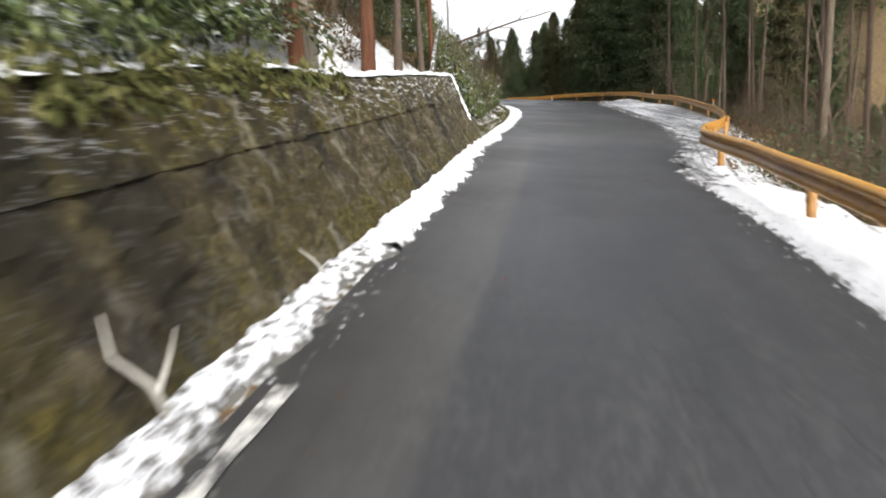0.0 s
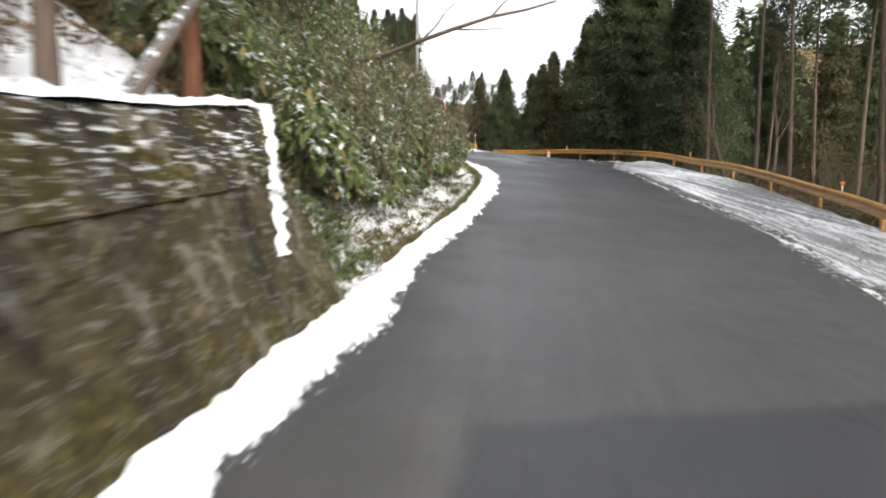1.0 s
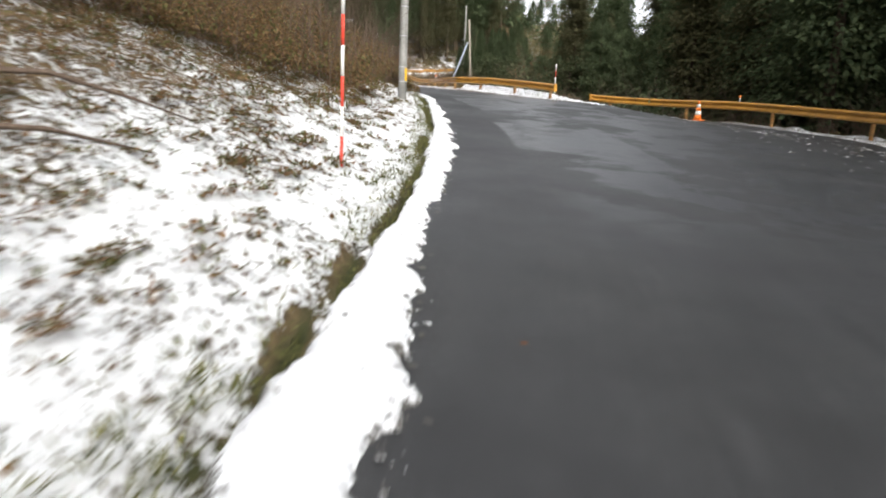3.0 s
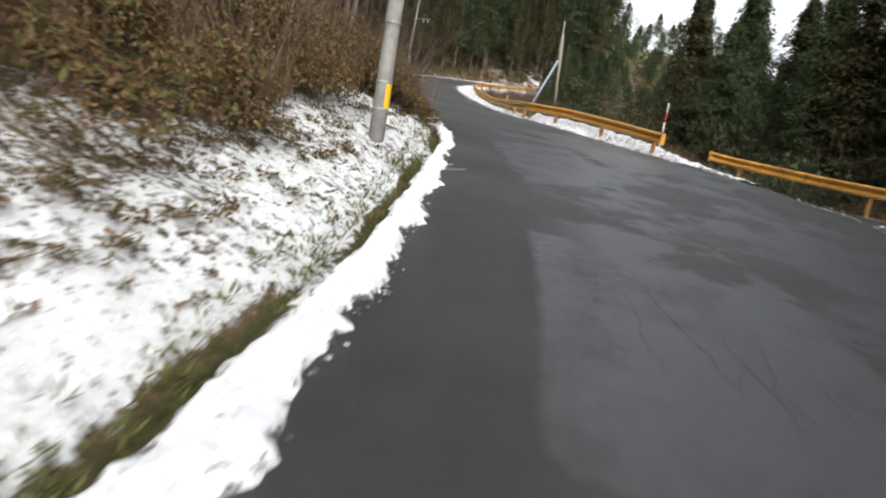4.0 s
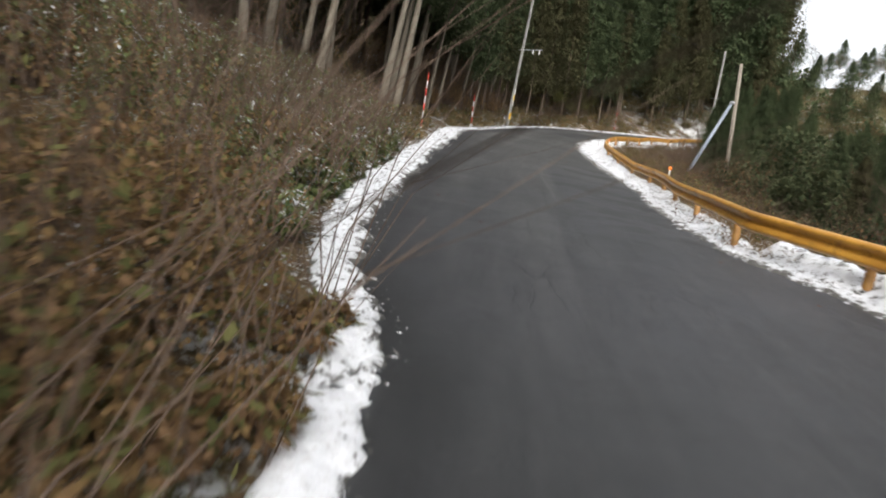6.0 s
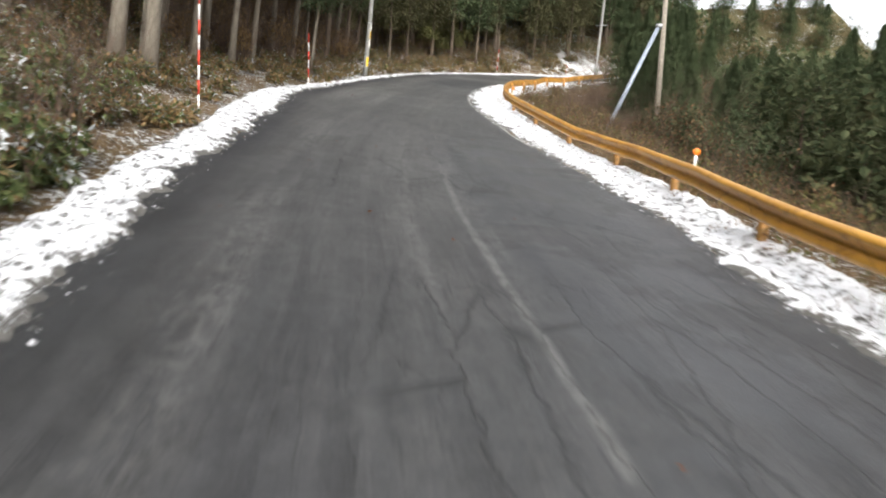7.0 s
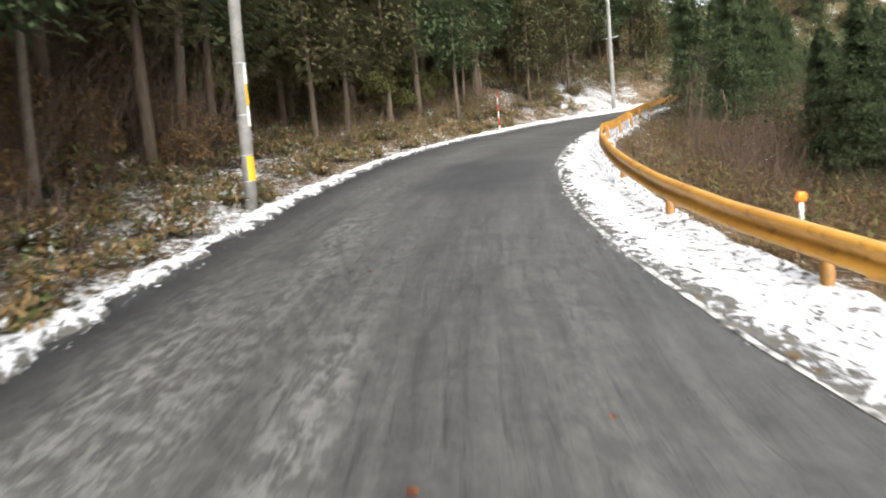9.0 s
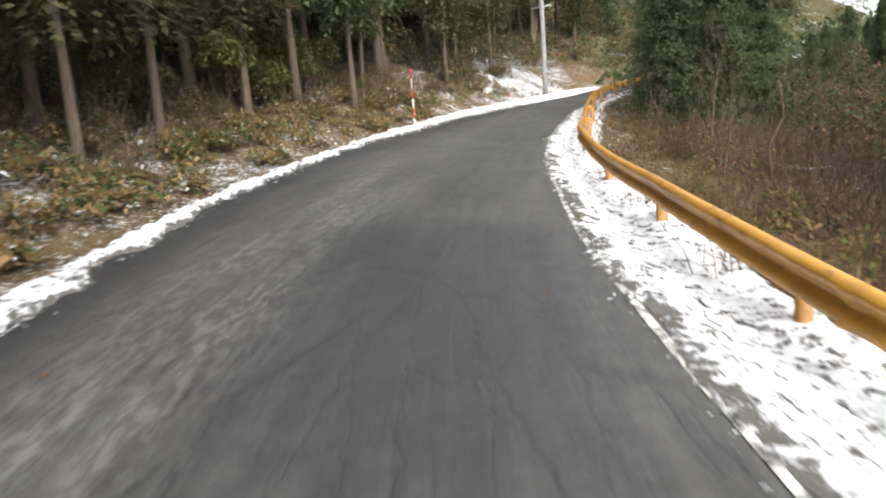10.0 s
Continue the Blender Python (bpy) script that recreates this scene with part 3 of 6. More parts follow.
S_ROAD = np.arange(-13.5, S_END - 0.5, 0.5)
cols = np.linspace(0, 1, 45)
rows_d = (EDGE_L(S_ROAD) - 0.10)[:, None] * (1 - cols) + (EDGE_R(S_ROAD) + 0.05)[:, None] * cols
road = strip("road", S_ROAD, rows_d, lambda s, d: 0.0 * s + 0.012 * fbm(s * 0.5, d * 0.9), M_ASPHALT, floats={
    # where the sky sheen is mixed into the colour and the surface is smoother
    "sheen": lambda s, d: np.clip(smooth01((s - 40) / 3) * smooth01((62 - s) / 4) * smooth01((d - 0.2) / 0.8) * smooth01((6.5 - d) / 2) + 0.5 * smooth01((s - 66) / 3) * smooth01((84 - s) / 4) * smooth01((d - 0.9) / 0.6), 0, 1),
    "cracked": lambda s, d: np.clip(0.55 * smooth01((30 - s) / 8) * smooth01((d - 0.3) / 0.4) + 0.85 * smooth01((s - 44) / 4) * smooth01((62 - s) / 4) + smooth01((s - 60) / 5) * smooth01((90 - s) / 8) * (0.25 + 0.75 * smooth01((d + 0.2) / 0.6)) + 0.5 * smooth01((s - 86) / 6), 0, 1),
    "along": lambda s, d: s,
    "across": lambda s, d: d,
    "worn": lambda s, d: np.clip(smooth01((s - 82) / 6) * np.exp(-((d + 1.80) / 0.58) ** 2) * (1 - 0.4 * smooth01((s - 101) / 4)) + 0.55 * smooth01((s - 84) / 3) * smooth01((96 - s) / 4) * np.exp(-((d + 0.77) / 0.16) ** 2) + 0.35 * smooth01((s - 66) / 4) * smooth01((92 - s) / 4) * np.exp(-((d + 0.9) / 0.25) ** 2) + 0.22 * smooth01((s - 64) / 4) * smooth01((108 - s) / 4) * np.exp(-((d - 0.5) / 0.35) ** 2) + 0.2 * smooth01((s - 65) / 2) * smooth01((80 - s) / 2) * np.exp(-((d - 1.2) / 0.13) ** 2) + 0.14 * smooth01((20 - s) / 8), 0, 1),
    "pale": lambda s, d: np.clip(0.8 * smooth01((s - 66) / 18) * smooth01((d - EDGE_L(s) - 0.1) / 0.5) + 0.12 * np.exp(-((d - 0.6) / 0.5) ** 2) + 0.15 * np.exp(-((d + 0.6) / 0.25) ** 2) * (s < 40), 0, 1),
    "damp": lambda s, d: np.clip(np.clip(1 - (d - EDGE_L(s)) / 0.9, 0, 1) * 0.8 + (0.82 + 0.18 * smooth01((2.3 - d) / 1.5)) * smooth01((s - 32) / 5) * smooth01((66 - s) / 8), 0, 1)})
tagged(road, "worn grey asphalt mountain road with patches and cracks", "road", kind="structure")


def snow_share(s, d):
    e = DITCH_L(s) - d
    left = table((-20, 0.50), (4, 0.51), (8, 0.55), (19, 0.57), (20.5, 0.53), (24, 0.525), (30, 0.54), (36, 0.555), (58, 0.555), (63, 0.46), (72, 0.45), (84, 0.47), (90, 0.485), (98, 0.485), (110, 0.44), (118, 0.48), (124, 0.52), (130, 0.44), (170, 0.42))(s)
    left = left + 0.02 * smooth01((s - 21) / 3) * smooth01((60 - s) / 4) * smooth01((3.2 - e) / 2)
    left = left - (0.06 + 0.09 * smooth01((s - 45) / 4)) * smooth01((e - 0.6) / 2.0) * smooth01((s - 33) / 5) * smooth01((66 - s) / 6)
    left = left - 0.09 * smooth01((e - 0.9) / 0.8) * smooth01((s - 20.5) / 2) * smooth01((37 - s) / 3)
    ditch = smooth01((s - 20) / 2) * smooth01((61 - s) / 3) * np.exp(-(((d - (DITCH_L(s) + SNOW_L(s)) / 2) / 0.042) ** 2))
    r = d - EDGE_R(s)
    right = table((-20, 0.58), (60, 0.52), (70, 0.50), (100, 0.44), (170, 0.5))(s) - 0.12 * smooth01((r - 1.5) / 3)
    return np.where(d < 0, left - 0.5 * ditch, right)


def moss_share(s, d):
    ditch = 1.1 * smooth01((s - 20) / 2) * smooth01((61 - s) / 3) * np.exp(-(((d - (DITCH_L(s) + SNOW_L(s)) / 2) / 0.09) ** 2))
    return np.clip(table((-20, 0.5), (30, 0.8), (60, 0.7), (80, 0.3), (170, 0.3))(s) * np.exp(-np.maximum(DITCH_L(s) - d, 0) / 3.0), 0, 1) + ditch + 1.4 * smooth01((s - 128) / 6)


S_VERGE = np.arange(-13.5, S_END - 1, 0.3)
c1 = np.concatenate([[0, 0.12], np.linspace(0.2, 1.2, 9), np.geomspace(1.4, 15, 22)])
rows_l = (EDGE_L(S_VERGE) + 0.02)[:, None] - c1[None, :]


def verge_up_l(s, d):
    u = ground_up(s, d) - road_up(s, d)
    mid = (DITCH_L(s) + SNOW_L(s)) / 2
    dig = smooth01((s - 20.5) / 1.5) * smooth01((61 - s) / 3) * np.exp(-(((d - mid) / 0.06) ** 2)) * 0.14
    return u - dig - 0.02 * (d > EDGE_L(s) - 0.1)


tagged(strip("ground_bank", S_VERGE, rows_l, verge_up_l, M_GROUND, floats={"snow": snow_share, "moss": moss_share}), "roadside bank of leaf litter and thin snow", "ground", kind="structure")
c2 = np.concatenate([[0, 0.12], np.linspace(0.2, 1.6, 9), np.geomspace(1.8, 22, 20)])
rows_r = (EDGE_R(S_VERGE) - 0.02)[:, None] + c2[None, :]
tagged(strip("ground_shoulder", S_VERGE, rows_r, lambda s, d: ground_up(s, d) - road_up(s, d) - 0.02 * (d < EDGE_R(s) + 0.1), M_GROUND, floats={"snow": snow_share, "moss": moss_share}), "outer shoulder of dry grass and thin snow", "ground", kind="structure")


# ---- far ground ----
def nearest(x, y):
    """Station and offset of places beside the road's line."""
    sub = slice(None, None, 4)
    lx, ly, ls, tx, ty = LINE[sub, 0], LINE[sub, 1], LS[sub], TAN[sub, 0], TAN[sub, 1]
    k = np.empty(len(x), int)
    for a in range(0, len(x), 4000):
        k[a:a + 4000] = ((x[a:a + 4000, None] - lx) ** 2 + (y[a:a + 4000, None] - ly) ** 2).argmin(1)
    dx, dy = x - lx[k], y - ly[k]
    side = tx[k] * dy - ty[k] * dx
    return ls[k], -np.sign(side) * np.hypot(dx, dy), LINE[sub, 2][k]


def hill(x, y):
    s, d, z = nearest(x, y)
    near = z + ground_up(s, d) - 0.38 * np.clip(d - 22, 0, 60) * smooth01((95 - y) / 25)
    ridge = 3.0 + 0.07 * (y - 30)
    far = 16 + 0.02 * np.clip(y - 130, 0, 400) + 0.55 * np.clip(ridge - x, 0, 120) - 9.0 * smooth01((x - 14) / 40)
    k = smooth01((y - 128) / 25)
    return near * (1 - k) + far * k, np.abs(d)


gx, gy = np.meshgrid(np.arange(-240, 301, 5.0), np.arange(-120, 500, 5.0), indexing="ij")
hz, hd = hill(gx.ravel(), gy.ravel())
hz = hz - 0.25 - 2.2 * smooth01((13.5 - hd) / 3) + 0.5 * fbm(gx.ravel() * 0.09, gy.ravel() * 0.1)
terrain = new("ground_hills", mesh_of("ground_hills", np.stack([gx.ravel(), gy.ravel(), hz], 1), grid_faces(*gx.shape), M_GROUND, True, {"snow": 0.34 - 0.10 * smooth01((hd - 14) / 6), "moss": 0.3 + 0.7 * smooth01((hd - 14) / 6)}))
tagged(terrain, "wooded hillsides with leaf litter and snow patches", "hillside", kind="structure")
FARW = 3000.0
apron = [(-FARW, -FARW, -40), (FARW, -FARW, -40), (FARW, FARW, -40), (-FARW, FARW, -40)]
tagged(new("ground", mesh_of("ground", apron, [(0, 1, 2, 3)], M_GROUND, False, {"snow": [0.5] * 4, "moss": [0.3] * 4})), "distant valley ground under thin snow", "ground", kind="structure")


# ---- snow beside the road ----
def snow_strip(name, s0, s1, inner, outer, high, label, ds=0.07, n=13, seed=0.0, rag=0.12, mat=None, rise=0.0):
    s = np.arange(s0, s1, ds)
    soft_ = lambda k: np.convolve(rng.normal(0, 1, len(s)), np.ones(k) / k ** 0.5, "same")
    ra = rag * (0.45 * fbm(s * 1.7, s * 0.9, seed) + 0.30 * soft_(9) + 0.22 * soft_(4) + 0.18 * soft_(1))
    rb = 0.5 * rag * (fbm(s * 1.3, s * 0.7, seed + 4) + 0.6 * rng.normal(0, 0.5, len(s)))
    c = np.linspace(0, 1, n)
    d = (inner(s) + ra - np.sign(outer(s) - inner(s)) * 0.05)[:, None] * (1 - c) + (outer(s) + rb)[:, None] * c
    ss = np.repeat(s[:, None], n, 1)
    body = np.clip(np.minimum(c, 1 - c) * 5.5, 0, 1)[None, :]
    body = body * (2 - body)
    lump = 0.55 + 0.45 * fbm(ss * 3.1, d * 5.3, seed) + 0.30 * fbm(ss * 8.0, d * 9.0, seed + 2) + rng.normal(0, 0.13, ss.shape)
    up = -0.03 + body * (0.045 + high * np.clip(lump, -0.6, 1.3) + rise * smooth01((c - 0.3) / 0.5)[None, :] * smooth01((s - s0) / 4)[:, None])
    pts = place(ss, d, 0.0)
    g = ground_up(ss, d) - road_up(ss, d)
    pts[..., 2] += up + np.where(np.abs(g) < 1.0, g, 0)
    ob = new(name, mesh_of(name, pts.reshape(-1, 3), grid_faces(*d.shape), mat or M_SNOW, True, {"along": ss.ravel(), "across": d.ravel(), "body": np.broadcast_to(np.clip(np.minimum(c * 5.5, (1 - c) * 7.0), 0, 1)[None, :], d.shape).ravel()}))
    return tagged(ob, label, "snow", kind="stuff")


snow_strip("snow_edge", -13, 5.5, lambda s: EDGE_L(s) - 0.08, lambda s: SNOW_L(s) - 0.06, 0.045, "thin dirty strip of snow at the wall foot", seed=8.0, rag=0.14, mat=M_SNOW_DIRTY)
snow_strip("snow_edge", 5.4, 62.5, lambda s: EDGE_L(s), lambda s: SNOW_L(s) - 0.03, 0.05, "ragged strip of ploughed snow at the asphalt edge", seed=1.0, rag=0.11)
snow_strip("snow_edge", 61.5, 118, lambda s: EDGE_L(s), lambda s: SNOW_L(s), 0.06, "lumpy strip of melting snow at the asphalt edge", seed=2.0, rag=0.16, mat=M_SNOW_OLD)
snow_strip("snow_edge", 118, 127, lambda s: EDGE_L(s), lambda s: SNOW_L(s), 0.06, "thin line of snow beside the far bend", ds=0.3, n=6, seed=3.0)
snow_strip("snow_shoulder", -13, 10, lambda s: EDGE_R(s), lambda s: RAIL_R(s) + 0.5 + 0 * s, 0.05, "smooth snow along the guardrail foot", seed=4.0, rag=0.08)
snow_strip("snow_shoulder", 9.5, 47.5, lambda s: EDGE_R(s), lambda s: np.minimum(RAIL_R(s) + 0.3, EDGE_R(s) + 4.4), 0.045, "wheel-marked snow on the widening shoulder", rise=0.16, seed=5.0, rag=0.2, n=17, mat=M_SNOW_WHEEL)
snow_strip("snow_shoulder", 66.8, 125, lambda s: EDGE_R(s), lambda s: RAIL_R(s) + 0.45, 0.06, "lumpy snow between the asphalt and the guardrail", rise=0.19, seed=6.0, rag=0.14, mat=M_SNOW_OLD)


snow_strip("snow_shoulder", 57, 68, lambda s: BAY_IN(s), lambda s: BAY_IN(s) + 1.0, 0.06, "lumpy snow along the start of the guardrail", rise=0.30, seed=7.0, rag=0.12, mat=M_SNOW_OLD)


# ---- retaining wall ----
def wall_place(ss, h, off=0.0):
    """A place on the battered face of the wall, h over the road at its foot; off: set back from the face."""
    d = SNOW_L(ss) + 0.03 - 0.5 * np.maximum(h, 0) - off
    pts = place(ss, d, 0.0)
    pts[..., 2] += h - CROSS(ss) * d + CROSS(ss) * -1.8
    return pts


def retaining_wall():
    s = np.arange(-13.5, 19.05, 0.08)
    seam, top = WALL_SEAM(s)[:, None], WALL_TOP(s)[:, None]
    f1, f2 = np.linspace(0, 1, 15)[None, :], np.linspace(0, 1, 11)[None, :]
    h = np.hstack([0 * seam - 0.3, seam * f1, seam, seam + 0.025, seam + 0.03, seam + 0.03 + (top - seam - 0.06) * f2, top, top, top - 0.4])
    flat = lambda x: 0 * seam + x
    off = np.hstack([flat(0.0), flat(0.0) * f1, flat(0.009), flat(0.009), flat(-0.014), flat(-0.010) * (f2 * 0 + 1), flat(0.02), flat(0.48), flat(0.55)])
    ss = np.repeat(s[:, None], h.shape[1], 1)
    face = (h > 0.08) & (off < 0.04)
    rough = 0.012 * rng.normal(0, 1, h.shape) + 0.030 * fbm(ss * 4.5, h * 11) + 0.028 * fbm(ss * 1.7, h * 5, 3)
    # low courses of rounded stones under the render
    rough = rough + 0.030 * np.sin(ss * 7.0 + 2.0 * np.sin(h * 9)) * np.sin(h * 15 + ss) * (h < seam)
    pts = wall_place(ss, h, off + rough * face)
    n = h.shape[1]
    faces = grid_faces(len(s), n) + [tuple(range(n))[::-1], tuple(range((len(s) - 1) * n, len(s) * n))]
    moss = np.clip(0.50 + 0.55 * (h > seam) + 0.8 * (h < 0.30) + 0 * ss, 0, 1)
    fleck = np.clip(0.10 + (h - seam) * 2.4, 0.10, 1) * (0.35 + 0.65 * smooth01((ss - 3) / 10)) + 0.9 * smooth01((ss - 17.6) / 1.4) * (h > seam)
    w = thing("retaining_wall", spot(0, -2.5), "stained mossy concrete retaining wall with a ledge", "wall", kind="structure")
    inv = w.matrix_basis.inverted()
    return w, mesh_of("wall_face", [inv @ Vector(p) for p in pts.reshape(-1, 3)], faces, M_WALL, False, {"moss": moss.ravel(), "fleck": np.clip(0.75 * fleck, 0, 1.2).ravel()})


wall, wall_me = retaining_wall()
part("wall_face", wall_me, wall)


def wall_snow(name, s0, s1, front, back, high, base, label, rag=0.04, mat=None):
    s = np.arange(s0, s1, 0.10)
    c = np.linspace(0, 1, 8)
    ss = np.repeat(s[:, None], 8, 1)
    h = np.repeat(base(s)[:, None], 8, 1)
    off = (front + rag * (fbm(s * 2.3, s) + 0.6 * rng.normal(0, 0.5, len(s))))[:, None] * (1 - c) + back * c
    pts = wall_place(ss, h, off)
    body = np.clip(np.minimum(c + 0.05, 1.2 - c) * 6, 0, 1)[None, :]
    pts[..., 2] += body * high * (1 + 0.4 * fbm(ss * 2.7, off * 6) + rng.normal(0, 0.12, ss.shape)) - 0.01
    ob = new(name, mesh_of(name, pts.reshape(-1, 3), grid_faces(*ss.shape), mat or M_SNOW, True, {"body": np.ones(ss.size)}))
    tagged(ob, label, "snow", kind="stuff")


wall_snow("wall_top_snow", 6.5, 19.15, -0.03, 0.75, 0.08, WALL_TOP, "soft snow lying along the wall top")
def wall_end_snow():
    """Snow running down the raw end of the wall on to the bank."""
    h, s = np.linspace(1.86, 0.55, 40), np.linspace(19.40, 19.75, 9)
    hh, ss = np.meshgrid(h, s, indexing="ij")
    ss = ss + (0.04 * fbm(h * 5, h * 3, 2.0) + 0.015 * rng.normal(0, 1, 40))[:, None] - 0.95 * (1.86 - hh) - 0.25
    c = np.abs(np.linspace(-1, 1, 9))[None, :]
    off = -0.05 + 0.14 * c ** 2 + 0.02 * rng.normal(0, 1, hh.shape)
    ob = new("wall_end_snow", mesh_of("wall_end_snow", wall_place(ss, hh, off).reshape(-1, 3), grid_faces(40, 9), M_SNOW, True, {"body": (1 - 0.7 * c ** 2 + 0 * hh).ravel()}))
    tagged(ob, "snow clinging down the end of the wall", "snow", kind="stuff")


wall_end_snow()
wall_snow("wall_top_snow", -13.5, 6.6, 0.0, 0.95, 0.06, WALL_TOP, "broken snow among plants on the wall top", 0.16, M_SNOW_OLD)


# ---- guardrails ----
BEAM = [(0.00, 0.175), (0.035, 0.165), (0.075, 0.135), (0.080, 0.095), (0.045, 0.045), (0.015, 0.015), (0.015, -0.015), (0.045, -0.045), (0.080, -0.095), (0.075, -0.135), (0.035, -0.165), (0.00, -0.175), (-0.004, -0.170), (0.010, -0.015), (0.010, 0.015), (-0.004, 0.170)]


def guardrail(line, label, every=4.0, top=0.72, first=0.6, end_caps=(True, True), delineators=(), shift=0.0):
    """line: world places of the beam's foot on the ground, in order, the road on its left."""
    line = np.array(line, float)
    L = np.concatenate([[0], np.cumsum(np.linalg.norm(np.diff(line[:, :2], axis=0), axis=1))])
    q = np.arange(0, L[-1], 0.25)
    p = np.stack([np.interp(q, L, line[:, k]) for k in range(3)], 1)
    t = np.gradient(p[:, :2], axis=0)
    t /= np.linalg.norm(t, axis=1)[:, None]
    side = np.stack([-t[:, 1], t[:, 0]], 1)
    g = thing("guardrail", p[0], label, "guardrail", "guardrails")
    o = p[0]
    vs = []
    for k in range(len(p)):
        for a, b in BEAM:
            vs.append((p[k, 0] + side[k, 0] * a - o[0], p[k, 1] + side[k, 1] * a - o[1], p[k, 2] + top - 0.14 + b * 0.80 - o[2]))
    n, fs = len(BEAM), []
    for k in range(len(p) - 1):
        for j in range(n):
            a, b = k * n + j, k * n + (j + 1) % n
            fs.append((a, b, b + n, a + n))
    fs += [tuple(range(n)), tuple(range((len(p) - 1) * n, len(p) * n))[::-1]]
    part("beam", mesh_of("beam", vs, fs, M_RAIL, True), g, "ochre-yellow corrugated steel beam")
    post_me = tube_mesh("post", [(0, 0, -0.6), (0, 0, top - 0.13)], [0.057, 0.057], M_POST, 12)
    cap_me = tube_mesh("post_cap", [(0, 0, top - 0.13), (0, 0, top - 0.115), (0, 0, top - 0.105)], [0.06, 0.055, 0.02], M_POST, 12)
    block_me = box_mesh("bracket", 0.09, 0.07, 0.11, M_RAIL, 0.008, z0=-0.055)
    deli_me = tube_mesh("delineator_stem", [(0, 0, 0), (0, 0, 0.20)], [0.018, 0.018], M_WHITE, 8)
    disc_me = tube_mesh("reflector", [(0, -0.022, 0.25), (0, -0.012, 0.25), (0, 0.012, 0.25), (0, 0.022, 0.25)], [0.035, 0.05, 0.05, 0.035], M_ORANGE, 16)
    for a in ([first] if shift else []) + list(np.arange(first + shift, L[-1], every)):
        k = min(int(a / 0.25), len(p) - 1)
        base = Vector((p[k, 0] - side[k, 0] * 0.09 - o[0], p[k, 1] - side[k, 1] * 0.09 - o[1], p[k, 2] - o[2]))
        post = part("post", post_me, g, loc=base)
        part("post_cap", cap_me, post)
        br = part("bracket", block_me, post, loc=(side[k, 0] * 0.05, side[k, 1] * 0.05, top - 0.14))
        br.rotation_euler = (0, 0, math.atan2(side[k, 1], side[k, 0]))
    for a in delineators:
        k = min(int(a / 0.25), len(p) - 1)
        base = Vector((p[k, 0] - side[k, 0] * 0.06 - o[0], p[k, 1] - side[k, 1] * 0.06 - o[1], p[k, 2] - o[2] + top - 0.08))
        st = part("delineator_stem", deli_me, g, "short white delineator stem", base)
        rf = part("reflector", disc_me, st, "round orange reflector")
        rf.rotation_euler = (0, 0, math.atan2(t[k, 1], t[k, 0]) - math.pi / 2)
    # joint sleeves and end pieces
    for a in np.arange(first + 2.0, L[-1] - 1, every):
        k = min(int(a / 0.25), len(p) - 2)
        c = [(p[k, 0] + side[k, 0] * (b * 1.0 + 0.006) - o[0], p[k, 1] + side[k, 1] * (b + 0.006) - o[1], p[k, 2] + top - 0.14 + h * 0.82 - o[2]) for b, h in BEAM[:12]]
        dx = t[k] * 0.16
        c2 = [(x + dx[0], y + dx[1], z) for x, y, z in c]
        part("joint_sleeve", mesh_of("joint_sleeve", c + c2, [(j, j + 1, j + 13, j + 12) for j in range(11)], M_RAIL, True), g)
    for k, on in ((0, end_caps[0]), (len(p) - 1, end_caps[1])):
        if on:
            e = box_mesh("end_plate", 0.13, 0.05, 0.29, M_RAIL, 0.02, z0=top - 0.285)
            ob = part("end_plate", e, g, "rounded end plate of the beam", (p[k, 0] - o[0] + side[k, 0] * 0.035, p[k, 1] - o[1] + side[k, 1] * 0.035, p[k, 2] - o[2]))
            ob.rotation_euler = (0, 0, math.atan2(side[k, 1], side[k, 0]))
    return g


sa = np.arange(-13, 63.0, 0.5)
line_a = [tuple(p) for p in place(sa, RAIL_R(sa), np.where(sa < 46, BAY_FOOT(sa), 0.0))]
guardrail(line_a, "ochre-yellow steel guardrail swinging out round the lay-by", delineators=(43.0, 58.0, 74.0))
sb = np.concatenate([[59.8, 62.0, 65.0], np.arange(68, 126, 0.5)])
db = np.concatenate([[5.44, 5.06, 4.50], RAIL_R(np.arange(68, 126, 0.5))])
guardrail([tuple(p) for p in place(sb, db, RAIL_FOOT(sb))], "ochre-yellow steel guardrail along the outer edge of the bend", every=3.0, delineators=(17.7, 30.5), shift=2.8)


# ---- poles and markers ----
def pole(name, s, d, height, r0, r1, mat, label, category="utility pole", lean=(0, 0), rz=0.0, ground=True, sink=0.3):
    g = thing(name, spot(s, d, 0.0, ground), label, category, "poles", rz=heading(s) + rz)
    n = 8
    path = [(lean[0] * k / n, lean[1] * k / n, -sink + (height + sink) * k / n) for k in range(n + 1)]
    part("shaft", tube_mesh("shaft", path, [r0 + (r1 - r0) * k / n for k in range(n + 1)], mat, 16), g)
    return g


def band_plate(g, z0, z1, r, label, turn=0.0, half=75.0):
    n, a0 = 10, radians(half)
    vs = []
    for k in range(n + 1):
        a = -math.pi / 2 + radians(turn) - a0 + 2 * a0 * k / n
        for rr, z in ((r, z0), (r, z1), (r - 0.008, z1), (r - 0.008, z0)):
            vs.append((rr * math.cos(a), rr * math.sin(a), z))
    fs = [(k * 4 + j, (k + 1) * 4 + j, (k + 1) * 4 + (j + 1) % 4, k * 4 + (j + 1) % 4) for k in range(n) for j in range(4)]
    fs += [(0, 1, 2, 3), tuple(n * 4 + j for j in (3, 2, 1, 0))]
    return part("warning_plate", mesh_of("warning_plate", vs, fs, M_YELLOW, False), g, label)


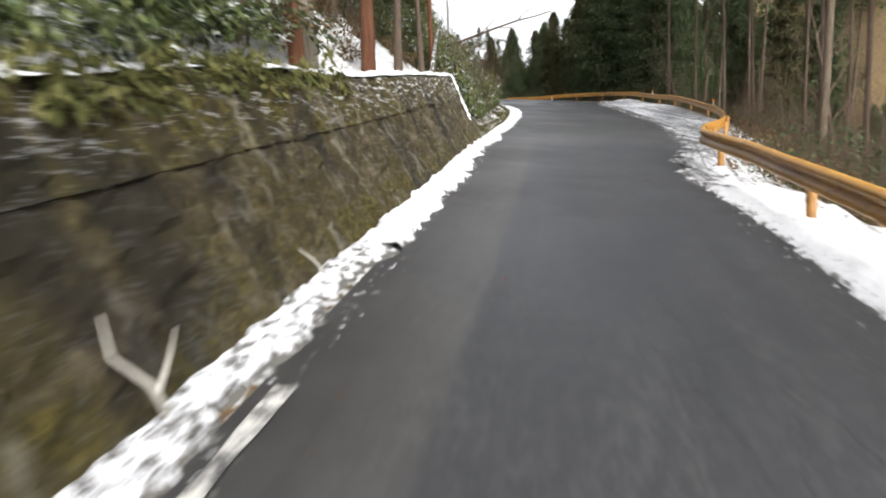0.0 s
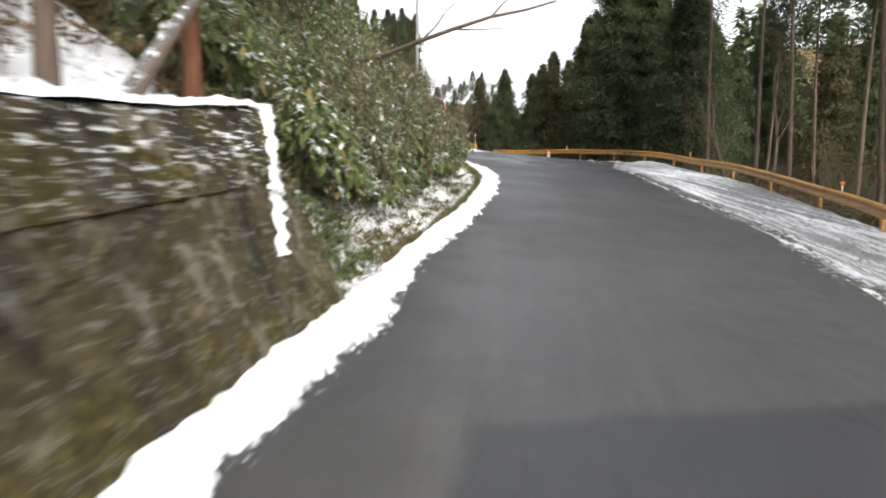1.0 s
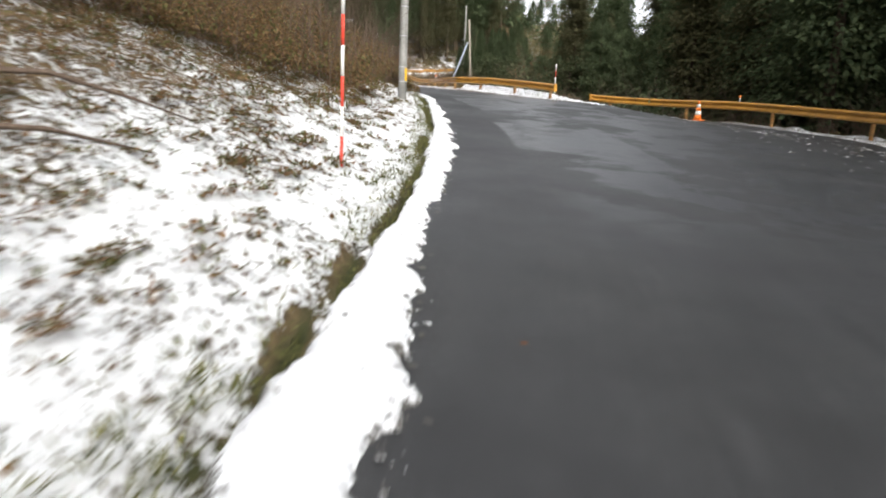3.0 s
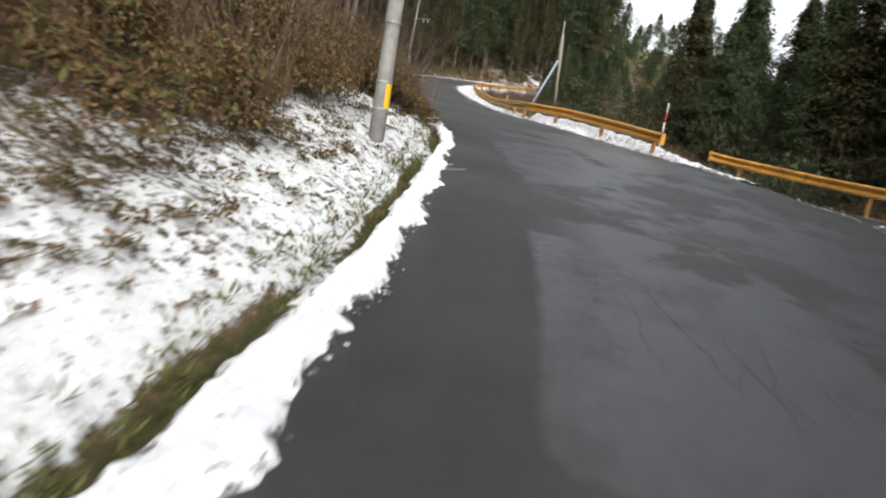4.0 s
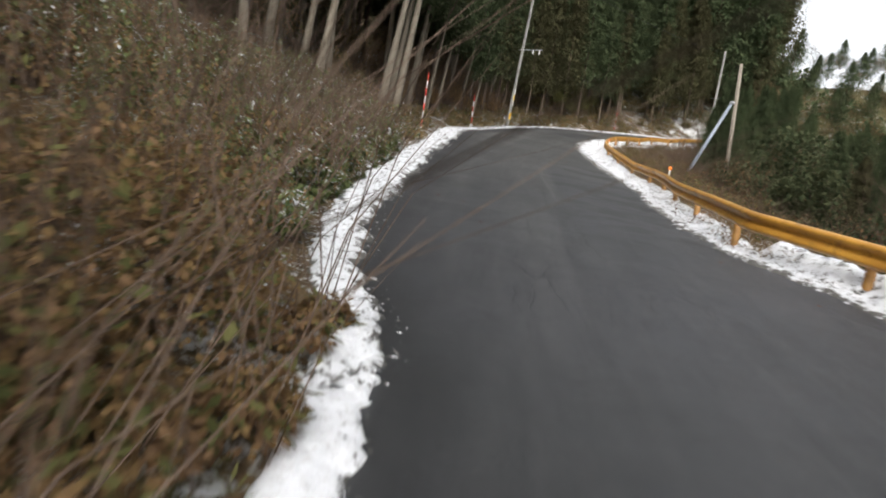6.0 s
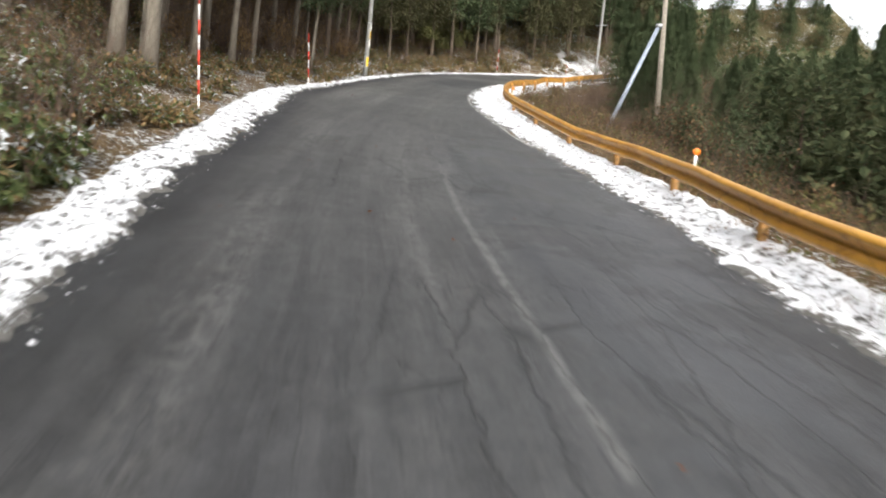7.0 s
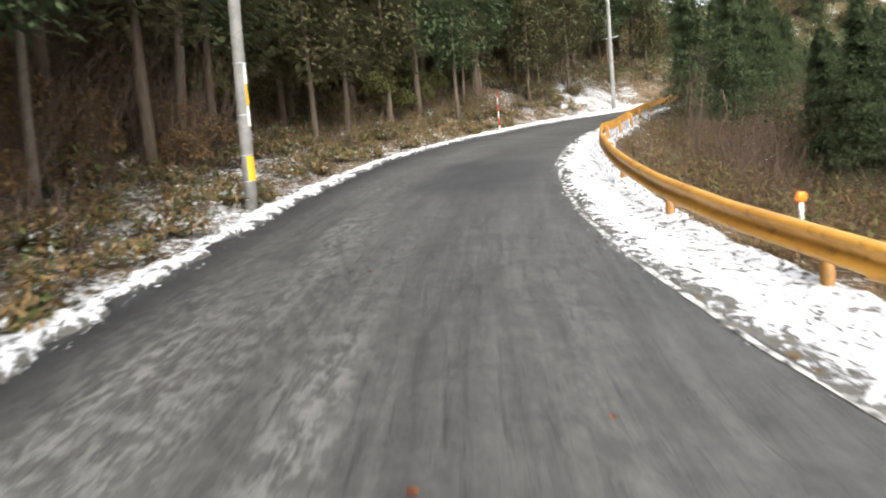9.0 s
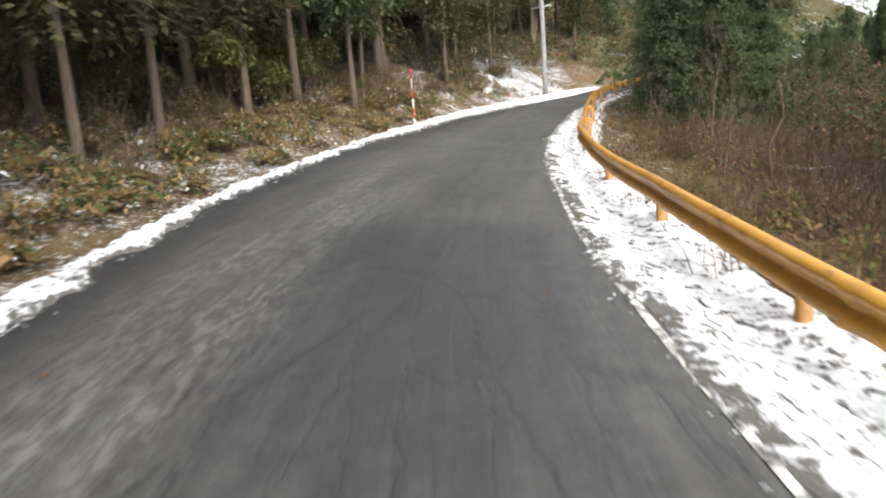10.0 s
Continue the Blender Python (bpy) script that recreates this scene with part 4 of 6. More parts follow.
def ring(g, z, r, w, mat, name="band"):
    return part(name, tube_mesh(name, [(0, 0, z), (0, 0, z + w)], [r, r], mat, 16), g)


pole_a = pole("utility_pole", 52.3, -1.68, 9.5, 0.105, 0.08, M_CONCRETE, "grey concrete utility pole with a yellow warning plate")
band_plate(pole_a, 0.42, 0.74, 0.108, "yellow warning plate strapped to the pole", 62, 38)
for z in (0.40, 0.75, 1.5, 2.2):
    ring(pole_a, z, 0.109, 0.02, M_STEEL)
part("meter_box", box_mesh("meter_box", 0.30, 0.18, 0.36, M_WHITE, 0.02, z0=5.1), pole_a, "small white box", (0.30, -0.05, 0))

pole_b = pole("utility_pole", 94.25, -3.42, 9.0, 0.09, 0.06, M_CONCRETE, "slender grey utility pole with one arm and a yellow plate", lean=(0.4, 0.0))
band_plate(pole_b, 0.40, 0.74, 0.0945, "yellow warning plate wrapped round the pole", 80, 58).location.x = 0.037
for z in (0.38, 0.745, 1.3, 2.0):
    ring(pole_b, z, 0.0945, 0.018, M_STEEL).location.x = 0.4 * (z + 0.3) / 9.3
for z in (1.15, 1.44, 1.73):
    part("cable_guard", box_mesh("cable_guard", 0.05, 0.03, 0.28, M_YELLOW if z == 1.44 else M_WHITE, 0.006, z0=z), pole_b, "strip marker on the pole", (0.092 + 0.4 * (z + 0.4) / 9.3 - 0.015, -0.025, 0))
arm = part("crossarm", tube_mesh("crossarm", [(0, 0, 4.1), (0.5, -0.02, 4.12), (1.0, -0.05, 4.15), (1.3, -0.05, 4.16)], [0.025] * 4, M_STEEL, 8), pole_b, "thin steel side arm")
for x in (0.8, 1.15):
    part("insulator", tube_mesh("insulator", [(x, -0.04, 3.92), (x, -0.04, 4.0), (x, -0.04, 4.06), (x, -0.04, 4.12)], [0.03, 0.05, 0.035, 0.02], M_WHITE, 10), pole_b, "white insulator")

pole_c = pole("utility_pole", 123.5, -3.4, 8.0, 0.12, 0.085, M_CONCRETE, "slim grey utility pole beside the far bend")
part("crossarm", tube_mesh("crossarm", [(-0.5, 0, 3.9), (0.5, 0, 3.9)], [0.03, 0.03], M_STEEL, 8), pole_c, "short steel crossarm")

strut_base = Vector((-2.12, 94.9, 8.0))
strut_base.z = min(8.0, spot(*(float(v[0]) for v in nearest(np.array([-2.12]), np.array([94.9]))[:2])).z)
braced = thing("braced_pole", strut_base, "weathered wooden utility pole propped by a slanting blue-grey strut", "utility pole", "poles")
top_z = 14.9 - strut_base.z
part("shaft", tube_mesh("shaft", [(0.03, 0, -0.4), (-0.2, -0.08, top_z * 0.5), (-0.42, -0.18, top_z)], [0.12, 0.105, 0.085], M_WOODPOLE, 14), braced)
foot = Vector((-4.25, 93.7, 8.2)) - strut_base
head = Vector((-2.58, 94.72, 12.95)) - strut_base
part("strut", tube_mesh("strut", [foot - (head - foot) * 0.12, foot.lerp(head, 0.5), head], [0.085, 0.085, 0.08], M_BLUE, 12), braced, "slanting blue-grey steel strut")
ring(braced, 12.85 - strut_base.z, 0.13, 0.14, M_STEEL, "collar").location = (head.x, head.y, 0)


def snow_stake(s, d, height, bands, label, r=0.017, first="red", lean=0.0):
    g = thing("snow_stake", spot(s, d), label, "snow stake", "snow stakes", rz=heading(s))
    h = height / bands
    for k in range(bands):
        z1 = height - k * h
        mat = M_RED if (k % 2 == 0) == (first == "red") else M_WHITE
        z0 = z1 - h if k < bands - 1 else -0.25
        part("red_band" if mat is M_RED else "white_band", tube_mesh("band", [(lean * z0, 0, z0), (lean * z1, 0, z1)], [r, r], mat, 10), g)
    part("tip", tube_mesh("tip", [(lean * height, 0, height), (lean * height, 0, height + 0.02)], [r * 0.95, r * 0.5], M_RED if first == "red" else M_WHITE, 10), g)
    return g


snow_stake(41.6, -1.92, 2.4, 8, "red and white snow stake on the snowy bank", first="white")
snow_stake(60.6, 5.75, 1.5, 6, "short red and white snow stake behind the guardrail end", first="white")
snow_stake(80.4, -3.1, 2.0, 8, "tall red and white snow stake in roadside snow")
snow_stake(87.9, -3.1, 1.45, 6, "red and white snow stake leaning at the verge", lean=-0.03)
snow_stake(109.5, -3.45, 1.5, 6, "small red and white snow stake by the bend")
snow_stake(119.8, -3.5, 1.0, 5, "small pale snow stake at the far bend", first="white")


def traffic_cone(p):
    g = thing("traffic_cone", p, "orange traffic cone with white bands on the lay-by", "traffic cone")
    part("base_plate", box_mesh("base_plate", 0.38, 0.38, 0.035, M_ORANGE, 0.01), g)
    zs = [0.035, 0.2, 0.2, 0.34, 0.34, 0.46, 0.46, 0.58, 0.58, 0.7]
    rad = lambda z: 0.14 - 0.155 * z
    for k in range(5):
        a, b = zs[2 * k], zs[2 * k + 1]
        part("cone_band", tube_mesh("cone_band", [(0, 0, a), (0, 0, b)], [rad(a), rad(b)], M_WHITE if k in (1, 3) else M_ORANGE, 20), g)
    return g


traffic_cone(spot(56.8, 9.5, 0.0, False))


# ---- trees ----
def spray(n, length, width):
    """Feather-shaped sprays in local axes: x along, y across, z up; two bent halves."""
    out = np.zeros((n, 2, 4, 3))
    L = length * (0.7 + 0.6 * rng.random(n))
    w = width * (0.7 + 0.6 * rng.random(n))
    sag = L * (0.10 + 0.25 * rng.random(n))
    for h, sgn in ((0, 1), (1, -1)):
        out[:, h, 0] = 0
        out[:, h, 1] = np.stack([L * 0.45, sgn * w, -sag * 0.6], 1)
        out[:, h, 2] = np.stack([L, 0 * L, -sag], 1)
        out[:, h, 3] = np.stack([L * 0.5, 0 * L, -sag * 0.15], 1)
    return out


def leaf_quads(n, length, width):
    """Single folded leaves, in the same axes as the sprays."""
    out = np.zeros((n, 4, 3))
    L = length * (0.7 + 0.6 * rng.random(n))
    w = width * (0.7 + 0.6 * rng.random(n))
    sag = L * (0.05 + 0.25 * rng.random(n))
    out[:, 1] = np.stack([L * 0.45, w, -sag * 0.6], 1)
    out[:, 2] = np.stack([L, 0 * L, -sag], 1)
    out[:, 3] = np.stack([L * 0.45, -w, -sag * 0.6], 1)
    return out


def turned(sp, pos, yaw, pitch):
    cy, sy, cp, spn = np.cos(yaw), np.sin(yaw), np.cos(pitch), np.sin(pitch)
    x, y, z = sp[..., 0], sp[..., 1], sp[..., 2]
    sh = (slice(None),) + (None,) * (sp.ndim - 2)
    x2 = x * cp[sh] - z * spn[sh]
    z2 = x * spn[sh] + z * cp[sh]
    return np.stack([x2 * cy[sh] - y * sy[sh] + pos[:, 0][sh], x2 * sy[sh] + y * cy[sh] + pos[:, 1][sh], z2 + pos[:, 2][sh]], -1)


def conifer_crown(height, bare, radius, count, size=0.75, fine=True):
    if fine:
        dense_ = size > 0.78 and bare < 3
        count, size = int(count * (8.5 if dense_ else 4.6)), size * (0.25 if dense_ else 0.35)
    u = rng.random(count) ** 0.85
    z = bare + (height - bare) * u
    prof = radius * (1 - u) ** 0.75 * (0.55 + 0.45 * np.clip(u * 6, 0, 1)) + 0.12
    whorl = 0.78 + 0.28 * np.sin(z * 5.2) + 0.25 * rng.normal(0, 1, count)
    yaw = rng.random(count) * 2 * math.pi
    lobes = 1 + 0.30 * np.sin(yaw * 3 + z * 1.3) + 0.18 * np.sin(yaw * 5 - z * 2.0)
    r = prof * np.clip(whorl, 0.25, 1.5) * lobes * (0.45 + 0.55 * rng.random(count) ** 0.5)
    pos = np.stack([r * np.cos(yaw), r * np.sin(yaw), z - 0.22 * r + 0.1 * rng.normal(0, 1, count)], 1)
    sp = (spray if fine else leaf_quads)(count, size, size * 0.30)
    return turned(sp, pos, yaw + rng.normal(0, 0.55, count), -0.25 + rng.normal(0, 0.35, count)).reshape(-1, 4, 3)


def trunk_mesh(name, height, r0, r1, mat, sway=0.15, sides=9):
    ph = random.random() * 6
    n = 9
    path = [(sway * math.sin(ph + k * 0.5) * k / n, sway * math.cos(ph * 1.3 + k * 0.4) * k / n, -0.5 + (height + 0.5) * k / n) for k in range(n + 1)]
    rr = [r0 * (1.35 if k == 0 else 1.08 if k == 1 else 1.0) + (r1 - r0) * k / n for k in range(n + 1)]
    return tube_mesh(name, path, rr, mat, sides, 0.08)


def make_conifers(kinds):
    out = []
    for name, h, bare, rad, cnt, r0, mat_t, mat_c, size, label in kinds:
        t = trunk_mesh("trunk", h * 0.96, r0, 0.03, mat_t)
        c = quads_mesh("crown", conifer_crown(h, bare, rad, cnt, size), mat_c)
        out.append((name, t, c, label))
    return out


FOREST = make_conifers([
    ("cedar_tree", 16.0, 6.2, 1.9, 1500, 0.155, M_BARK, M_CEDAR, 0.8, "tall cedar with a bare straight trunk and dark crown"),
    ("cedar_tree", 14.0, 5.0, 1.8, 1400, 0.135, M_BARK, M_CEDAR, 0.75, "slim cedar with a bare trunk and narrow crown"),
    ("cedar_tree", 18.0, 7.5, 2.2, 1700, 0.175, M_BARK, M_CEDAR, 0.85, "old cedar with a long pale trunk and dense crown")])
STAND = make_conifers([
    ("cedar_tree", 15.0, 3.6, 1.9, 1500, 0.14, M_BARK_BROWN, M_CEDAR, 0.75, "tall cedar with a brown trunk and hanging sprays"),
    ("cedar_tree", 13.0, 2.8, 1.8, 1400, 0.12, M_BARK_BROWN, M_CEDAR_BROWN, 0.7, "slim cedar with a brown trunk and rusty sprays")])
RED = make_conifers([
    ("pine_tree", 13.0, 6.5, 1.9, 1100, 0.105, M_BARK_RED, M_CEDAR, 0.75, "slim pine with a bare red-brown trunk"),
    ("pine_tree", 15.0, 8.0, 2.2, 1200, 0.14, M_BARK_DARK, M_CEDAR, 0.8, "tall pine with a bare dark trunk")])
SCREEN = make_conifers([
    ("pine_tree", 17.0, 10.5, 1.9, 800, 0.12, M_BARK_BROWN, M_CEDAR, 0.7, "tall thin pine with a long bare brown trunk"),
    ("pine_tree", 16.0, 9.5, 1.7, 650, 0.10, M_BARK_DARK, M_CEDAR, 0.7, "tall thin pine with a long bare dark trunk")])
EDGE = make_conifers([
    ("cypress_tree", 15.0, 0.8, 2.6, 2300, 0.20, M_BARK_DARK, M_CEDAR, 0.9, "dense cypress clothed in dark green to the ground"),
    ("cypress_tree", 12.0, 0.6, 2.3, 1900, 0.17, M_BARK_DARK, M_CEDAR, 0.81, "conical cypress with low dark green branches"),
    ("cypress_tree", 17.0, 2.2, 2.7, 2400, 0.22, M_BARK_DARK, M_CEDAR, 0.95, "large cypress with heavy drooping branches"),
    ("cypress_tree", 13.0, 1.2, 2.4, 1900, 0.17, M_BARK_DARK, M_CEDAR_BROWN, 0.85, "cypress with rusty winter foliage")])


YOUNG = make_conifers([
    ("young_conifer", 6.0, 0.2, 1.9, 900, 0.10, M_BARK_DARK, M_CEDAR, 0.62, "bushy young conifer on the far slope")])


def broad_crown(height, low, radius, count, size):
    u = rng.random((count, 3)) * 2 - 1
    cl = rng.random((26, 3)) * 2 - 1
    cl /= np.maximum(np.linalg.norm(cl, axis=1), 0.6)[:, None]
    k = rng.integers(0, 26, count)
    p = cl[k] * 0.75 + u * 0.36
    pos = np.stack([p[:, 0] * radius, p[:, 1] * radius, (low + height) / 2 + p[:, 2] * (height - low) / 2], 1)
    sp = spray(count, size, size * 0.42)
    return turned(sp, pos, rng.random(count) * 6.28, rng.normal(-0.1, 0.5, count)).reshape(-1, 4, 3)


BROAD = []
for h, low, rad in ((8.0, 0.8, 2.6), (6.0, 0.4, 2.2), (10.0, 2.0, 3.0)):
    BROAD.append(("evergreen_tree", trunk_mesh("trunk", h * 0.75, 0.16, 0.04, M_BARK_DARK, 0.4), quads_mesh("crown", broad_crown(h, low, rad, 1500, 0.42), M_PINE), "round evergreen tree with dull olive-green leaves"))


def bare_tree(height, r0, forks=9, mat=None, spread=0.5):
    """Trunk and limbs of a leafless tree."""
    vs, fs = [], []

    def add(path, radii, sides):
        v, f = tube(path, radii, sides, False)
        b = len(vs)
        vs.extend(v)
        fs.extend([tuple(b + i for i in q) for q in f])

    lean = Vector((random.uniform(-0.15, 0.15), random.uniform(-0.15, 0.15), 1))
    path = [lean * (height * k / 8 - 0.3) + Vector((math.sin(k * 0.9) * 0.12, math.cos(k * 1.1) * 0.12, 0)) * (k / 4) for k in range(9)]
    add(path, [r0 * (1 - k / 8.8) for k in range(9)], 7)
    trunk = (vs, fs)
    vs, fs = [], []
    for j in range(forks):
        k = random.randint(2, 7)
        o = path[k]
        a = random.random() * 6.28
        ln = height * (0.5 - 0.035 * k) * random.uniform(0.6, 1.1)
        dirn = Vector((math.cos(a) * spread, math.sin(a) * spread, random.uniform(0.45, 1.0))).normalized()
        p = [o + dirn * ln * q / 5 + Vector((random.uniform(-.05, .05), random.uniform(-.05, .05), -0.02 * q * q * spread)) * ln * 0.3 for q in range(6)]
        rr = r0 * (1 - k / 8.8) * 0.6
        add(p, [rr * (1 - q / 5.6) for q in range(6)], 5)
        for m in range(6):
            q = random.randint(1, 4)
            a2 = random.random() * 6.28
            l2 = ln * random.uniform(0.25, 0.5)
            d2 = (dirn + Vector((math.cos(a2), math.sin(a2), random.uniform(-0.2, 0.8))) * 0.9).normalized()
            p2 = [p[q] + d2 * l2 * w / 3 + Vector((random.uniform(-.06, .06), random.uniform(-.06, .06), random.uniform(-.03, .06))) * l2 for w in range(4)]
            add(p2, [max(rr * 0.35 * (1 - w / 3.6), 0.004) for w in range(4)], 3)
            for _ in range(3):
                a3 = random.random() * 6.28
                d3 = (d2 + Vector((math.cos(a3), math.sin(a3), random.uniform(-0.1, 0.7))) * 0.8).normalized()
                w = random.randint(1, 3)
                add([p2[w], p2[w] + d3 * l2 * 0.35, p2[w] + d3 * l2 * 0.6 + Vector((0, 0, 0.03))], [0.006, 0.005, 0.003], 3)
    limbs = (vs, fs)
    return mesh_of("trunk", *trunk, mat or M_TWIG, True), mesh_of("crown", *limbs, mat or M_TWIG, True)


BARE = [("bare_tree", *bare_tree(h, r, f), "leafless grey-brown deciduous tree with fine twigs") for h, r, f in ((8.0, 0.10, 11), (6.0, 0.07, 10), (10.0, 0.13, 13), (5.0, 0.05, 10))]
planted = {}


def plant(kind, p, scale, group, rz=None, tilt=(0, 0)):
    name, t, c, label = kind
    rz = random.random() * 6.28 if rz is None else rz
    m = Matrix.Translation(p) @ Euler((tilt[0], tilt[1], rz)).to_matrix().to_4x4() @ Matrix.Scale(scale, 4)
    key = id(t)
    if key not in planted:
        g = thing(name, (0, 0, 0), label, "tree", group)
        part("trunk", t, g)
        part("crown", c, g)
        g.matrix_basis = m
        planted[key] = g
        return g
    g = copy_thing(planted[key], m)
    g.matrix_basis = m
    g["group"] = group
    return g


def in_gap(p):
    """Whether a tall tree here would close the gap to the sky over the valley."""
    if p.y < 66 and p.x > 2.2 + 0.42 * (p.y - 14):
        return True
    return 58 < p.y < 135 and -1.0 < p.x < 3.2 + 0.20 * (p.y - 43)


def scatter(s0, s1, d0, d1, gap, kinds, group, scale=(0.85, 1.15), tilt=0.03, seed=1, tall=True, rail=False):
    rr = random.Random(seed)
    got = []
    tries = int(abs(s1 - s0) * abs(d1 - d0) / (gap * gap) * 6)
    for _ in range(tries):
        s, d = rr.uniform(s0, s1), rr.uniform(d0, d1)
        p = spot(s, d + (float(RAIL_R(s)) if rail else 0.0))
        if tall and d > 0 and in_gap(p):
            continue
        if any((p.x - q.x) ** 2 + (p.y - q.y) ** 2 < gap * gap for q in got):
            continue
        got.append(p)
        if p.y > 126 and p.x > -2.5:
            plant(YOUNG[0], p - Vector((0, 0, 0.05)), rr.uniform(0.45, 0.72), group, rr.random() * 6.28)
            continue
        plant(rr.choice(kinds), p - Vector((0, 0, 0.05)), rr.uniform(*scale), group, rr.random() * 6.28, (rr.gauss(0, tilt), rr.gauss(0, tilt)))
    return got


# cedar stand on the inner side of the bend
for s, d, r in ((78.4, -6.2, 0.17), (79.4, -7.2, 0.15), (80.8, -4.75, 0.15), (81.3, -4.36, 0.15), (82.5, -5.0, 0.17), (85.4, -5.3, 0.16), (85.6, -6.3, 0.14), (86.8, -5.75, 0.15), (86.8, -4.95, 0.10), (88.2, -5.0, 0.12), (90.8, -5.6, 0.11), (91.3, -5.1, 0.11), (92.3, -5.05, 0.09), (90.3, -3.95, 0.085), (96.4, -5.8, 0.14)):
    lean_k, (_, tan_) = random.gauss(0.100, 0.012), at_line(s)
    plant(FOREST[random.randint(0, 2)], spot(s, d, -0.05), r / 0.19, "cedar stand", 0.0, (lean_k * tan_[0], lean_k * tan_[1]))
scatter(73, 94, -13.0, -6.9, 2.0, FOREST[:3], "cedar stand", (0.8, 1.1), 0.025, 11)
scatter(73, 132, -27.0, -13.5, 4.0, EDGE + FOREST[:1], "cedar stand", (0.85, 1.15), 0.025, 12)
scatter(94, 132, -13.0, -6.3, 1.9, STAND + STAND[:1], "cedar stand", (0.75, 1.0), 0.03, 13)
scatter(126, 150, -24.0, -7.5, 2.5, STAND, "cedar stand", (1.05, 1.28), 0.03, 23)
# slope above the wall and bank
for s, d, kind, k in ((7.9, -3.1, RED[0], 0.9), (8.5, -3.25, FOREST[0], 1.0), (10.9, -3.05, RED[0], 1.0), (11.9, -3.3, RED[0], 1.05), (13.9, -3.2, RED[1], 0.6), (16.8, -3.2, RED[1], 0.5), (18.65, -3.2, RED[0], 0.72), (5.2, -3.3, RED[1], 0.8), (6.6, -4.4, FOREST[1], 0.9), (9.6, -4.6, FOREST[1], 0.8), (12.9, -4.9, RED[1], 0.8), (16.0, -5.2, FOREST[1], 0.8)):
    plant(kind, spot(s, d, -0.05), k, "slope trees", None, (random.gauss(0, 0.02), random.gauss(0, 0.02)))
scatter(-12, 22, -24.0, -9.5, 3.4, FOREST[:2] + BARE[:3], "slope trees", (0.7, 1.0), 0.04, 14)
for s, d, kind, k in ((23.5, -6.2, BROAD[2], 0.7), (26.0, -7.0, BROAD[0], 0.9), (29.0, -6.6, BROAD[2], 0.75), (31.5, -6.8, BARE[1], 0.9), (33.5, -6.2, BARE[0], 0.8), (35.5, -5.8, BARE[1], 0.9)):
    plant(kind, spot(s, d, -0.05), k, "slope trees")
scatter(24, 44, -26.0, -9.5, 3.4, EDGE[1:] + BARE[:3], "slope trees", (0.6, 0.95), 0.04, 15)
scatter(44, 74, -29.0, -13.0, 3.2, EDGE[1:] + FOREST[:1], "slope trees", (0.95, 1.25), 0.04, 33)
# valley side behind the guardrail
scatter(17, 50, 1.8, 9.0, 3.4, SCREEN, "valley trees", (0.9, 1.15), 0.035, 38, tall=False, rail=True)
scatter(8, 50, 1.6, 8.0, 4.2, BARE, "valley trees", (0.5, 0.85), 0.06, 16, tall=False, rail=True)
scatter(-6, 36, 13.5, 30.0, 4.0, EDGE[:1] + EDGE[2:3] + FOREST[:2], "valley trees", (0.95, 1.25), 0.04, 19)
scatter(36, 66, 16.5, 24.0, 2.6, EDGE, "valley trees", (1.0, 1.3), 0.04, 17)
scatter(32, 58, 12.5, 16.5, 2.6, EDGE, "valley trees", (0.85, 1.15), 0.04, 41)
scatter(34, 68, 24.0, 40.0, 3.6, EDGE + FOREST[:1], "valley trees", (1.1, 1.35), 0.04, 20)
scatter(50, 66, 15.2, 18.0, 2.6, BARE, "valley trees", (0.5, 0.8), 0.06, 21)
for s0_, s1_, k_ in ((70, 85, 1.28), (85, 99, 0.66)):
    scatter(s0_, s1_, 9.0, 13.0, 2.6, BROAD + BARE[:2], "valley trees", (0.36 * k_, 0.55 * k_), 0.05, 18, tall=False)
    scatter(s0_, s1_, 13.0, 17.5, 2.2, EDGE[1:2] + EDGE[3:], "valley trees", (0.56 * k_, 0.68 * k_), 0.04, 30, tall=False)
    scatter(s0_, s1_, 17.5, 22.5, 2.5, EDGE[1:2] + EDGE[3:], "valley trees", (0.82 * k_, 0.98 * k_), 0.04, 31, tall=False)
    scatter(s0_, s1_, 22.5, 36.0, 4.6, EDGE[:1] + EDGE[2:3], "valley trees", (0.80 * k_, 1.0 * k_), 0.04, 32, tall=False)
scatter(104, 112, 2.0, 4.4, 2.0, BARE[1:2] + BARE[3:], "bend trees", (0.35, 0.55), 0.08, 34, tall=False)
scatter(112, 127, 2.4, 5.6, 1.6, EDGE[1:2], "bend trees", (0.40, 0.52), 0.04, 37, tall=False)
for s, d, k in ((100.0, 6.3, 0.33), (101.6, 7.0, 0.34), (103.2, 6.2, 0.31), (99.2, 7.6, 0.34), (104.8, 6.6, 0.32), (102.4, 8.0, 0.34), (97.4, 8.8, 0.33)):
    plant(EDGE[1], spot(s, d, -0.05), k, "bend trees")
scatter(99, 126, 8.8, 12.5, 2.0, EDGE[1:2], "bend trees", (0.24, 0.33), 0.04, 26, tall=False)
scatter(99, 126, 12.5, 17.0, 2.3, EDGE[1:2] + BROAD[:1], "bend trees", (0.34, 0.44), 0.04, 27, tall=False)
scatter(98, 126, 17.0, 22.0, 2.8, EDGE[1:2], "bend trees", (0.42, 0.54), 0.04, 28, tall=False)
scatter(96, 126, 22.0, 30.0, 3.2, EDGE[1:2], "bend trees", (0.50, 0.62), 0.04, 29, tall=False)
scatter(-6, 52, 21.0, 46.0, 3.2, YOUNG, "valley trees", (0.5, 0.8), 0.04, 71, tall=False)
